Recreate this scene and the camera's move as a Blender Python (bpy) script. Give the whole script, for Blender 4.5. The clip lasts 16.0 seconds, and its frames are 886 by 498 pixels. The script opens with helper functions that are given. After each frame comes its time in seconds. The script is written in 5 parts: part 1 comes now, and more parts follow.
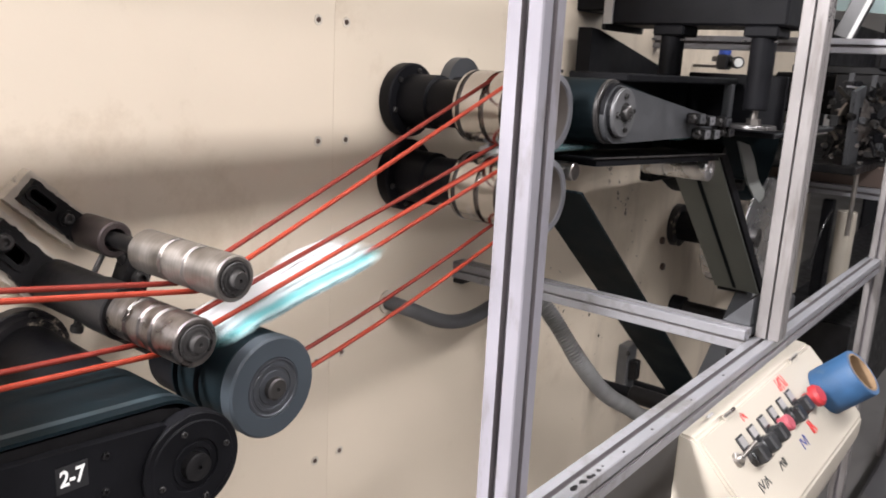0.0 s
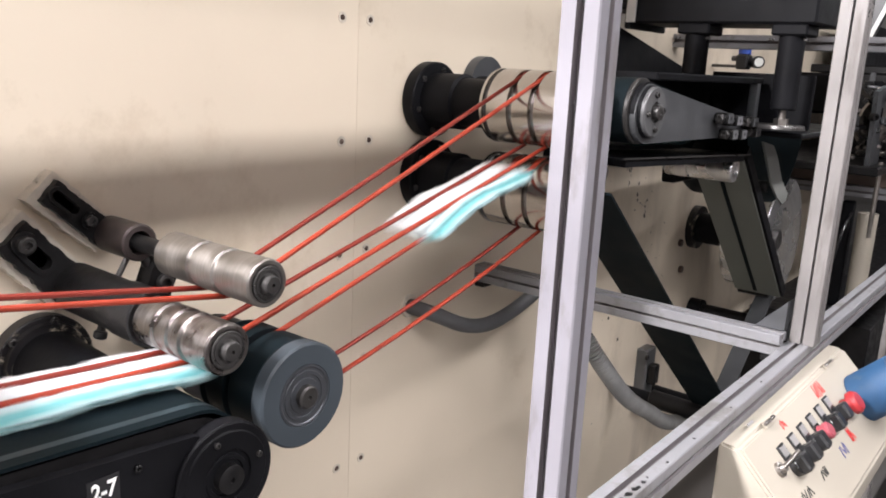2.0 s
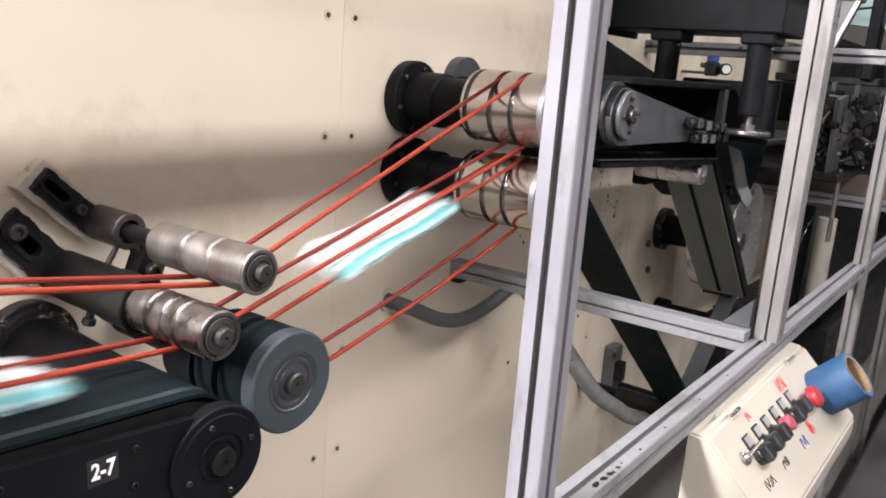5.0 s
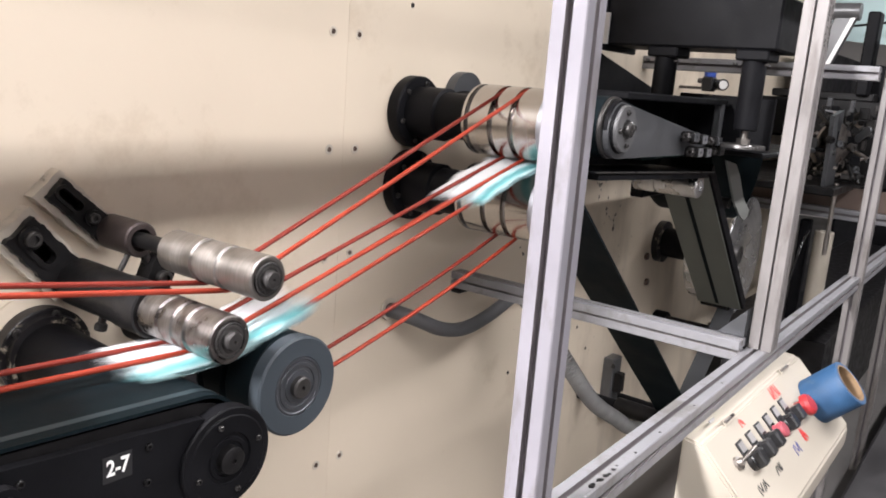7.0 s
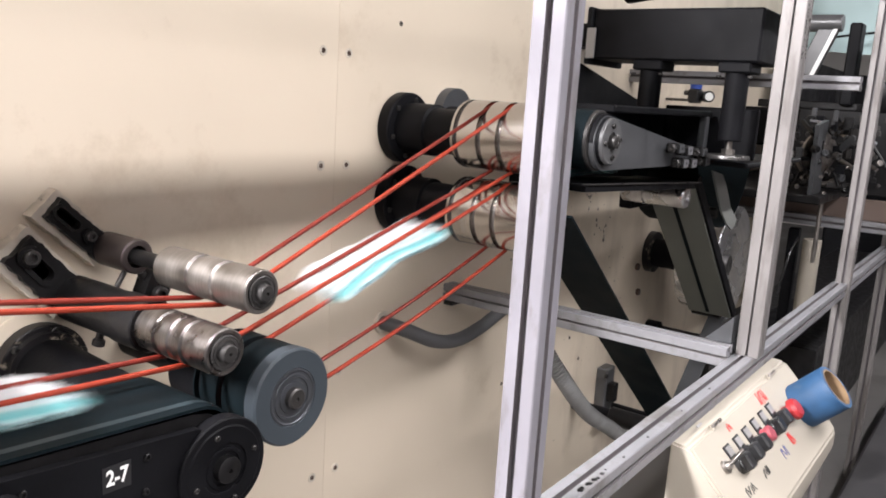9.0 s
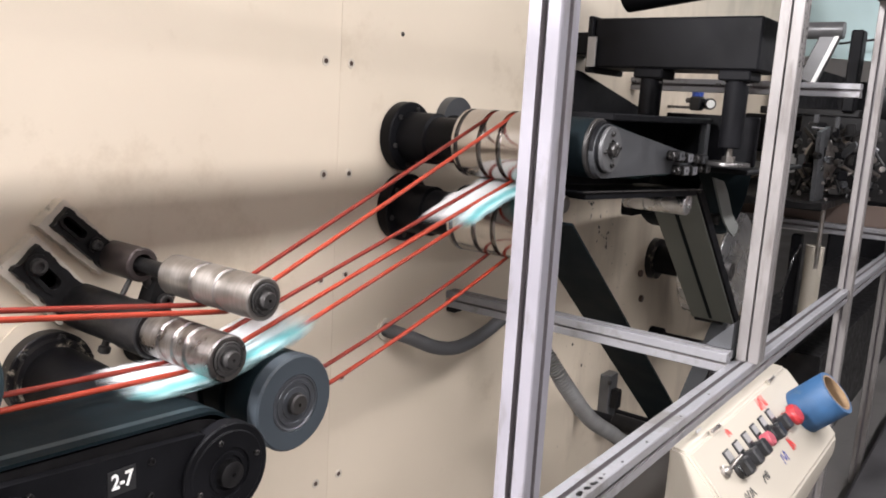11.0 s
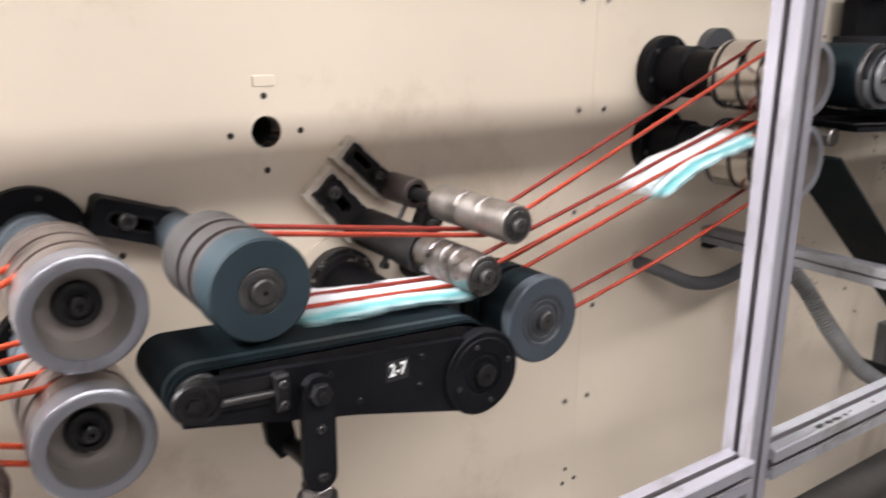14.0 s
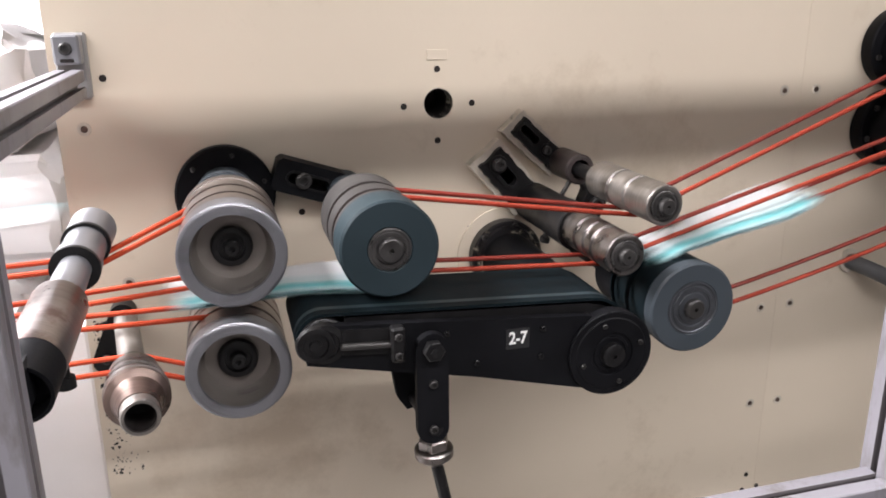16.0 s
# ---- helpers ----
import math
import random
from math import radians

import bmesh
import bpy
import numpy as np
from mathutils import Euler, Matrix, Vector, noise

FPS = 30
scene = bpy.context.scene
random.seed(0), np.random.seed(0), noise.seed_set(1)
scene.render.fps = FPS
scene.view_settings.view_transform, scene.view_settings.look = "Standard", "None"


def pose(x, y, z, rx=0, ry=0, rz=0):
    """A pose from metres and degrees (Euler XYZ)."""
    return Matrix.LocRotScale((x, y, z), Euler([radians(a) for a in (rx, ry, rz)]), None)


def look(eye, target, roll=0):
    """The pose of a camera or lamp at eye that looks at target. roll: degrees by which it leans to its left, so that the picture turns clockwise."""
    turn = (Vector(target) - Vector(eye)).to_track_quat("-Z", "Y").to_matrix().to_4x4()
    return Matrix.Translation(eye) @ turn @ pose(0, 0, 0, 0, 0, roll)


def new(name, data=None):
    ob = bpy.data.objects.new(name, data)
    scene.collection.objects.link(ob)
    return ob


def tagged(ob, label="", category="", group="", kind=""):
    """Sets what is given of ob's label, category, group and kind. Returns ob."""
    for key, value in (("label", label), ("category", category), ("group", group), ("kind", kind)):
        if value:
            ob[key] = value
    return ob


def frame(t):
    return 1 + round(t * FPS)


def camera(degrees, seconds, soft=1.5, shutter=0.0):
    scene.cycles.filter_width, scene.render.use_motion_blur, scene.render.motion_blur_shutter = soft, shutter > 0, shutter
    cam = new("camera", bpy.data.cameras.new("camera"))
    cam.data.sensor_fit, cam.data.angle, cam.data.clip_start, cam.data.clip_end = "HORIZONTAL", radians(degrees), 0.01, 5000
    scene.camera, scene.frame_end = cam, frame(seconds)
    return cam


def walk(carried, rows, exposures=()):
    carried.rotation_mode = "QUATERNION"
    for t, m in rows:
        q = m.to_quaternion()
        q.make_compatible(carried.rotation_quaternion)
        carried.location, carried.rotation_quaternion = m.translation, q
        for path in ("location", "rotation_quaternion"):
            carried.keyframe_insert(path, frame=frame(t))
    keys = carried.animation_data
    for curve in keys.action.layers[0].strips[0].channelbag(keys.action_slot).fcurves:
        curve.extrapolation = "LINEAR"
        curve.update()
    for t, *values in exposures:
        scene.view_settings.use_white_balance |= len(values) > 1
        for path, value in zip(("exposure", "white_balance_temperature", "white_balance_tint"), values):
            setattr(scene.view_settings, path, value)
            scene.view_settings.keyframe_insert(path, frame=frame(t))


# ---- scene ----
cam = camera(58.1, 16.0, soft=1.8, shutter=0.45)
PATH = [
    (0, (0.02, 0.013, 1.468), (1.551, 1.217, 1.012), 2.9),
    (0.5, (-0.007, 0.044, 1.462), (1.573, 1.186, 1.014), 3.1),
    (1, (0.002, 0.058, 1.459), (1.558, 1.23, 1.007), 2.9),
    (1.5, (0.016, 0.063, 1.459), (1.55, 1.266, 1.01), 2.8),
    (2, (0.021, 0.067, 1.459), (1.547, 1.279, 1.008), 2.8),
    (2.5, (0.017, 0.069, 1.459), (1.545, 1.277, 1.005), 2.8),
    (3, (0.013, 0.064, 1.459), (1.546, 1.264, 1.001), 2.7),
    (3.5, (0.0, 0.066, 1.458), (1.543, 1.253, 0.999), 2.8),
    (4, (-0.012, 0.071, 1.456), (1.549, 1.235, 0.998), 3.4),
    (4.5, (-0.018, 0.069, 1.457), (1.556, 1.217, 1.003), 4.0),
    (7, (-0.053, 0.044, 1.458), (1.529, 1.196, 1.045), 4.4),
    (7.5, (-0.061, 0.039, 1.46), (1.526, 1.188, 1.058), 4.1),
    (8, (-0.067, 0.033, 1.46), (1.524, 1.183, 1.074), 3.7),
    (8.5, (-0.069, 0.027, 1.46), (1.524, 1.175, 1.081), 3.6),
    (11, (-0.079, 0.005, 1.464), (1.509, 1.168, 1.105), 3.3),
    (11.5, (-0.077, 0.009, 1.463), (1.482, 1.208, 1.099), 3.0),
    (12, (-0.071, 0.007, 1.461), (1.461, 1.238, 1.091), 2.7),
    (12.5, (-0.069, 0.007, 1.461), (1.445, 1.259, 1.084), 2.7),
    (13, (-0.062, 0.0, 1.47), (1.369, 1.34, 1.071), 2.8),
    (13.3, (-0.062, -0.051, 1.487), (1.286, 1.361, 1.054), 2.5),
    (13.5, (-0.079, -0.078, 1.486), (1.203, 1.387, 1.027), 2.0),
    (14, (-0.129, -0.077, 1.474), (0.968, 1.507, 0.941), 0.4),
    (14.5, (-0.153, -0.07, 1.461), (0.75, 1.617, 0.878), -0.1),
    (15, (-0.093, -0.099, 1.466), (0.613, 1.676, 0.872), -0.2),
    (15.5, (-0.034, -0.143, 1.463), (0.567, 1.671, 0.871), -0.2),
    (16, (0.004, -0.169, 1.466), (0.525, 1.673, 0.888), -0.4),
]
walk(cam, [(t, look(eye, target, roll)) for t, eye, target, roll in PATH],
     [(0, 0.03), (4.5, 0.04), (7.0, 0.06), (11.0, 0.04), (12.5, 0.0), (14.0, -0.05), (15.0, -0.26), (16.0, -0.35)])

# ---- light ----
world = bpy.data.worlds.new("hall")
scene.world = world
world.use_nodes = True
world.node_tree.nodes["Background"].inputs[0].default_value = (0.95, 0.93, 1.0, 1)
world.node_tree.nodes["Background"].inputs[1].default_value = 0.17



def ceiling_lamp(x, y, z, length, width, watts, colour=(1.0, 0.975, 1.0)):
    """A row of fluorescent tubes under the hall's ceiling, along x."""
    data = bpy.data.lights.new("ceiling_lamp", "AREA")
    data.shape, data.size, data.size_y, data.energy, data.color = "RECTANGLE", length, width, watts, colour
    ob = new("ceiling_lamp", data)
    ob.location = (x, y, z)
    return ob


ceiling_lamp(0.2, -0.62, 2.725, 5.0, 0.13, 160)
ceiling_lamp(0.5, -3.2, 3.3, 6.0, 0.30, 78)
ceiling_lamp(5.2, -0.62, 2.725, 3.6, 0.12, 90)
# added lamp, source unknown: brightens the left background and the plate's left
ceiling_lamp(-2.6, 1.6, 3.3, 2.4, 0.40, 1080)


# ---- materials ----
def mat(name, colour, rough=0.5, metal=0.0, spread=0.12, size=8.0, grain=220.0, bump=0.08, stain=None, stain_at=0.62, stain_size=3.0, spec=0.5, rings=0.0, drawn=(1, 1, 1)):
    """Base colour varied at two scales, uneven gloss, fine relief, and stains with a shape of their own."""
    m = bpy.data.materials.new(name)
    m.use_nodes = True
    nt = m.node_tree
    n, l = nt.nodes, nt.links
    b = n["Principled BSDF"]
    b.inputs["Metallic"].default_value = metal
    b.inputs["Specular IOR Level"].default_value = spec
    co = n.new("ShaderNodeTexCoord")
    big = n.new("ShaderNodeTexNoise")
    big.inputs["Scale"].default_value, big.inputs["Detail"].default_value = size, 6
    fine = n.new("ShaderNodeTexNoise")
    fine.inputs["Scale"].default_value, fine.inputs["Detail"].default_value = grain, 3
    info = n.new("ShaderNodeObjectInfo")
    off = n.new("ShaderNodeVectorMath")
    off.operation = "ADD"
    sc = n.new("ShaderNodeVectorMath")
    sc.operation = "SCALE"
    comb = n.new("ShaderNodeCombineXYZ")
    for k in range(3):
        l.new(info.outputs["Random"], comb.inputs[k])
    l.new(comb.outputs[0], sc.inputs[0])
    sc.inputs[3].default_value = 17.0
    l.new(co.outputs["Object"], off.inputs[0])
    l.new(sc.outputs[0], off.inputs[1])
    for t in (big, fine):
        l.new(off.outputs[0], t.inputs["Vector"])
    if rings:
        # lathe marks: fine lines round the y axis
        sq = n.new("ShaderNodeVectorMath")
        sq.operation = "MULTIPLY"
        sq.inputs[1].default_value = (0.04, 1.0, 0.04)
        l.new(off.outputs[0], sq.inputs[0])
        l.new(sq.outputs[0], fine.inputs["Vector"])
    ramp = n.new("ShaderNodeMapRange")
    ramp.inputs["From Min"].default_value, ramp.inputs["From Max"].default_value = 0.3, 0.7
    ramp.inputs["To Min"].default_value, ramp.inputs["To Max"].default_value = 1 - spread, 1 + spread
    l.new(big.outputs[0], ramp.inputs["Value"])
    mul = n.new("ShaderNodeVectorMath")
    mul.operation = "SCALE"
    mul.inputs[0].default_value = colour
    l.new(ramp.outputs[0], mul.inputs[3])
    out = mul.outputs[0]
    if rings:
        rg = n.new("ShaderNodeMapRange")
        rg.inputs["From Min"].default_value, rg.inputs["From Max"].default_value = 0.3, 0.7
        rg.inputs["To Min"].default_value, rg.inputs["To Max"].default_value = 1 - rings, 1 + rings
        l.new(fine.outputs[0], rg.inputs["Value"])
        rm = n.new("ShaderNodeVectorMath")
        rm.operation = "SCALE"
        l.new(out, rm.inputs[0])
        l.new(rg.outputs[0], rm.inputs[3])
        out = rm.outputs[0]
    if stain:
        st = n.new("ShaderNodeTexNoise")
        st.inputs["Scale"].default_value, st.inputs["Detail"].default_value = stain_size, 9
        st.inputs["Roughness"].default_value = 0.68
        dr = n.new("ShaderNodeVectorMath")
        dr.operation = "MULTIPLY"
        dr.inputs[1].default_value = drawn
        l.new(off.outputs[0], dr.inputs[0])
        l.new(dr.outputs[0], st.inputs["Vector"])
        sr = n.new("ShaderNodeMapRange")
        sr.inputs["From Min"].default_value, sr.inputs["From Max"].default_value = stain_at, stain_at + 0.12
        l.new(st.outputs[0], sr.inputs["Value"])
        mix = n.new("ShaderNodeMix")
        mix.data_type = "RGBA"
        l.new(sr.outputs[0], mix.inputs[0])
        l.new(out, mix.inputs[6])
        mix.inputs[7].default_value = (*stain, 1)
        out = mix.outputs[2]
    l.new(out, b.inputs["Base Color"])
    rr = n.new("ShaderNodeMapRange")
    rr.inputs["From Min"].default_value, rr.inputs["From Max"].default_value = 0.3, 0.7
    rr.inputs["To Min"].default_value, rr.inputs["To Max"].default_value = max(0.03, rough - 0.1), min(1, rough + 0.1)
    l.new(big.outputs[0], rr.inputs["Value"])
    l.new(rr.outputs[0], b.inputs["Roughness"])
    if bump:
        bp = n.new("ShaderNodeBump")
        bp.inputs["Strength"].default_value, bp.inputs["Distance"].default_value = bump, 0.002
        l.new(fine.outputs[0], bp.inputs["Height"])
        l.new(bp.outputs[0], b.inputs["Normal"])
    return m


CREAM = mat("cream_machine_paint", (0.655, 0.566, 0.452), 0.42, spread=0.05, size=1.6, grain=90, bump=0.07, stain=(0.53, 0.44, 0.335), stain_at=0.58, stain_size=2.4)


def grime(m, x0, x1, colour, at, stretch):
    """Brown oil runs on the paint, denser from x0 towards x1, drawn out downwards."""
    n, l = m.node_tree.nodes, m.node_tree.links
    b = n["Principled BSDF"]
    old = b.inputs["Base Color"].links[0].from_socket
    co = n.new("ShaderNodeTexCoord")
    sep = n.new("ShaderNodeSeparateXYZ")
    l.new(co.outputs["Object"], sep.inputs[0])
    amount = n.new("ShaderNodeMapRange")
    amount.inputs["From Min"].default_value, amount.inputs["From Max"].default_value = x0, x1
    amount.inputs["To Min"].default_value, amount.inputs["To Max"].default_value = -0.40, 0.0
    l.new(sep.outputs["X"], amount.inputs["Value"])
    mul = n.new("ShaderNodeVectorMath")
    mul.operation = "MULTIPLY"
    mul.inputs[1].default_value = stretch
    l.new(co.outputs["Object"], mul.inputs[0])
    no = n.new("ShaderNodeTexNoise")
    no.inputs["Scale"].default_value, no.inputs["Detail"].default_value, no.inputs["Roughness"].default_value = 1.0, 7, 0.62
    l.new(mul.outputs[0], no.inputs["Vector"])
    ad = n.new("ShaderNodeMath")
    ad.operation = "ADD"
    l.new(no.outputs[0], ad.inputs[0])
    l.new(amount.outputs[0], ad.inputs[1])
    ra = n.new("ShaderNodeMapRange")
    ra.inputs["From Min"].default_value, ra.inputs["From Max"].default_value = at, at + 0.25
    ra.inputs["To Max"].default_value = 0.5
    l.new(ad.outputs[0], ra.inputs["Value"])
    mix = n.new("ShaderNodeMix")
    mix.data_type = "RGBA"
    l.new(ra.outputs[0], mix.inputs[0])
    l.new(old, mix.inputs[6])
    mix.inputs[7].default_value = (*colour, 1)
    l.new(mix.outputs[2], b.inputs["Base Color"])


grime(CREAM, 1.45, 2.3, (0.20, 0.15, 0.11), 0.48, (4.5, 1.0, 1.6))
CREAM_CHIP = mat("chipped_cream_paint", (0.56, 0.50, 0.42), 0.6, spread=0.18, size=30, stain=(0.05, 0.042, 0.036), stain_at=0.60, stain_size=34)
BOX_PAINT = mat("ivory_box_paint", (0.345, 0.31, 0.258), 0.55, spread=0.04, size=6, bump=0.05, stain=(0.5, 0.42, 0.32), stain_at=0.68, stain_size=14)
BLACK = mat("black_machine_paint", (0.0062, 0.0062, 0.0074), 0.5, spread=0.3, size=14, grain=160, bump=0.12, spec=0.09, stain=(0.018, 0.021, 0.021), stain_at=0.66, stain_size=26)
BLACK_WORN = mat("worn_black_oxide", (0.0085, 0.0080, 0.0085), 0.42, metal=0.1, spec=0.28, spread=0.35, size=30, bump=0.15, stain=(0.09, 0.085, 0.08), stain_at=0.66, stain_size=40)
CHIP_BLACK = mat("chipped_black_paint", (0.010, 0.009, 0.010), 0.4, spread=0.3, size=20, spec=0.35, stain=(0.50, 0.43, 0.34), stain_at=0.57, stain_size=34)
BELT = mat("dark_teal_belt_rubber", (0.0036, 0.0072, 0.0092), 0.62, spec=0.10, spread=0.25, size=9, grain=400, bump=0.1)
BELT_EDGE = mat("grey_teal_belt_edge", (0.013, 0.023, 0.028), 0.5, spread=0.4, size=30, bump=0.1)
RUBBER = mat("blue_grey_rubber", (0.018, 0.029, 0.035), 0.55, spec=0.22, spread=0.10, size=18, grain=260, bump=0.12, stain=(0.034, 0.046, 0.052), stain_at=0.6, stain_size=9)
RUBBER_GREY = mat("grey_rubber", (0.040, 0.049, 0.058), 0.55, spec=0.25, spread=0.10, size=18, grain=260, bump=0.12)
CLAMP = mat("dark_brown_clamp_steel", (0.055, 0.043, 0.041), 0.42, metal=0.5, spread=0.25, size=30, bump=0.1)
RUBBER_DARK = mat("dark_grey_ringed_metal", (0.062, 0.066, 0.075), 0.4, metal=0.5, spread=0.2, size=30, bump=0.1)
TREAD = mat("worn_brown_tread", (0.036, 0.033, 0.032), 0.6, spec=0.25, spread=0.25, size=26, bump=0.1)
STEEL = mat("brushed_steel", (0.29, 0.268, 0.250), 0.42, metal=1.0, spread=0.16, size=30, grain=420, bump=0.05, rings=0.10, stain=(0.25, 0.21, 0.18), stain_at=0.62, stain_size=22)
STEEL_DARK = mat("dull_brown_steel", (0.235, 0.215, 0.205), 0.34, metal=1.0, spread=0.28, size=36, grain=420, bump=0.1, rings=0.14, stain=(0.12, 0.09, 0.075), stain_at=0.56, stain_size=40)
DRUM_STEEL = mat("pinkish_worn_steel", (0.30, 0.266, 0.252), 0.34, metal=1.0, spread=0.22, size=22, grain=300, bump=0.05, rings=0.12, stain=(0.17, 0.11, 0.10), stain_at=0.55, stain_size=16)
POLISHED = mat("polished_steel", (0.47, 0.445, 0.425), 0.20, metal=1.0, spread=0.08, size=12, bump=0.02)
WHEEL = mat("turned_aluminium", (0.60, 0.60, 0.61), 0.26, metal=0.9, spread=0.08, size=10, grain=300, bump=0.03, rings=0.08)
CUP = mat("dusty_inner_cup", (0.20, 0.178, 0.162), 0.36, metal=0.6, spread=0.2, size=16, bump=0.1, stain=(0.14, 0.11, 0.10), stain_at=0.58, stain_size=12)
PULLEY_RIM = mat("grey_pulley_rim", (0.225, 0.225, 0.245), 0.34, metal=0.7, spread=0.12, size=20, bump=0.04)
RIM = mat("grey_rim_metal", (0.29, 0.29, 0.31), 0.38, metal=0.7, spread=0.12, size=20, bump=0.04)
ALU = mat("anodised_aluminium", (0.222, 0.212, 0.236), 0.42, metal=0.25, spread=0.05, size=9, grain=300, bump=0.05, stain=(0.150, 0.136, 0.140), stain_at=0.53, stain_size=18, drawn=(1, 1, 0.3))
ALU_DIRTY = mat("dirty_aluminium", (0.238, 0.236, 0.250), 0.42, metal=0.3, spread=0.10, size=7, bump=0.06, stain=(0.155, 0.146, 0.142), stain_at=0.54, stain_size=7)
POST_DIRTY = mat("greasy_post_aluminium", (0.195, 0.182, 0.178), 0.45, metal=0.3, spread=0.10, size=7, bump=0.06, stain=(0.125, 0.112, 0.105), stain_at=0.50, stain_size=22, drawn=(1, 1, 0.16))
# slot recesses carry their shade as colour, a paler and a darker tone
SLOT_PALE = mat("dusty_slot_shade", (0.20, 0.185, 0.185), 0.6, spread=0.15)
SLOT = mat("painted_slot_shade", (0.12, 0.107, 0.112), 0.6, spread=0.15)
GREY_PLATE = mat("grey_painted_plate", (0.070, 0.072, 0.077), 0.4, metal=0.3, spread=0.12, size=14, bump=0.06)
CAP_GREY = mat("pale_grey_cap", (0.105, 0.105, 0.108), 0.4, metal=0.3, spread=0.12, size=20, bump=0.05)
CHUTE_GREY = mat("scuffed_grey_sheet", (0.17, 0.175, 0.165), 0.45, spread=0.15, size=14, bump=0.08, stain=(0.12, 0.12, 0.11), stain_at=0.62, stain_size=9)
STEP_GREY = mat("worn_step_steel", (0.050, 0.048, 0.050), 0.38, metal=0.4, spread=0.2, size=5, bump=0.1, stain=(0.07, 0.065, 0.065), stain_at=0.55, stain_size=4)
BELT_BACK = mat("grey_belt_back", (0.140, 0.148, 0.130), 0.55, spread=0.12, size=10, bump=0.12, stain=(0.10, 0.105, 0.10), stain_at=0.66, stain_size=8)
# light painted in: left cords brighter, right and rear cords darker
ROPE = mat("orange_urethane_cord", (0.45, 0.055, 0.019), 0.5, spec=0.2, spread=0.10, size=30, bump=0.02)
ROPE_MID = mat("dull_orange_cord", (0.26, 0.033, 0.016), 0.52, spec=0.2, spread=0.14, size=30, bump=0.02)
ROPE_DARK = mat("dark_red_cord", (0.17, 0.022, 0.014), 0.52, spec=0.2, spread=0.14, size=30, bump=0.02)
HOSE = mat("dark_grey_hose", (0.075, 0.075, 0.078), 0.55, spread=0.12, size=30)
HOSE_PALE = mat("pale_grey_conduit", (0.17, 0.168, 0.165), 0.6, spread=0.15, size=24, stain=(0.09, 0.085, 0.08), stain_at=0.58, stain_size=18)
BEARING = mat("ringed_bearing_steel", (0.115, 0.110, 0.108), 0.33, metal=0.8, spread=0.2, size=40, bump=0.08)
BOLT = mat("dark_bolt_steel", (0.05, 0.047, 0.046), 0.42, metal=0.6, spread=0.2, size=60)
# near-black that stands in for the shade inside bores and slots
HOLE = mat("bore_shade", (0.012, 0.008, 0.007), 0.8, spread=0.2)
BRONZE = mat("brown_bronze", (0.13, 0.092, 0.078), 0.32, metal=0.75, rings=0.2, grain=300, spread=0.2, size=30)
RED = mat("red_plastic", (0.27, 0.018, 0.022), 0.35, spread=0.06)
PINK = mat("faded_red_plastic", (0.26, 0.05, 0.065), 0.4, spread=0.06)
BLACK_PLASTIC = mat("black_plastic", (0.012, 0.012, 0.013), 0.3, spread=0.2)
PLATE_GREY = mat("silver_legend_plate", (0.28, 0.27, 0.265), 0.4, metal=0.3, spread=0.1)
TAPE = mat("blue_masking_tape", (0.016, 0.060, 0.138), 0.62, spread=0.16, size=30, bump=0.2, stain=(0.07, 0.10, 0.13), stain_at=0.60, stain_size=16)
CARD = mat("brown_cardboard_core", (0.19, 0.12, 0.065), 0.8, spread=0.1, size=40)
CARD_RIM = mat("pale_core_edge", (0.66, 0.60, 0.52), 0.8, spread=0.08, size=40)
WHITE_INK = mat("white_label_print", (0.80, 0.80, 0.78), 0.5, spread=0.03)
RED_INK = mat("red_marker", (0.55, 0.03, 0.03), 0.6, spread=0.1)
BLUE_INK = mat("blue_marker", (0.03, 0.04, 0.22), 0.6, spread=0.1)
BLACK_INK = mat("black_marker", (0.02, 0.02, 0.02), 0.6, spread=0.1)
BLUE_CAP = mat("blue_plastic", (0.03, 0.07, 0.32), 0.4, spread=0.08)
WHITE_DIAL = mat("white_dial", (0.72, 0.72, 0.70), 0.4, spread=0.03)
FLOOR = mat("dark_hall_floor", (0.10, 0.094, 0.090), 0.45, spread=0.2, size=2, bump=0.1, stain=(0.07, 0.065, 0.06), stain_at=0.55, stain_size=1.3)
HALL = mat("pale_hall_wall", (0.62, 0.60, 0.58), 0.8, spread=0.06, size=1)
SHEET = mat("white_plastic_sheet", (0.80, 0.78, 0.80), 0.4, spread=0.06, size=5, grain=30, bump=0.3)
AQUA = mat("pale_aqua_sheet", (0.42, 0.56, 0.57), 0.5, spread=0.08, size=4, grain=20, bump=0.2)
BROWN = mat("brown_floor_board", (0.12, 0.085, 0.07), 0.6, spread=0.15, size=6)


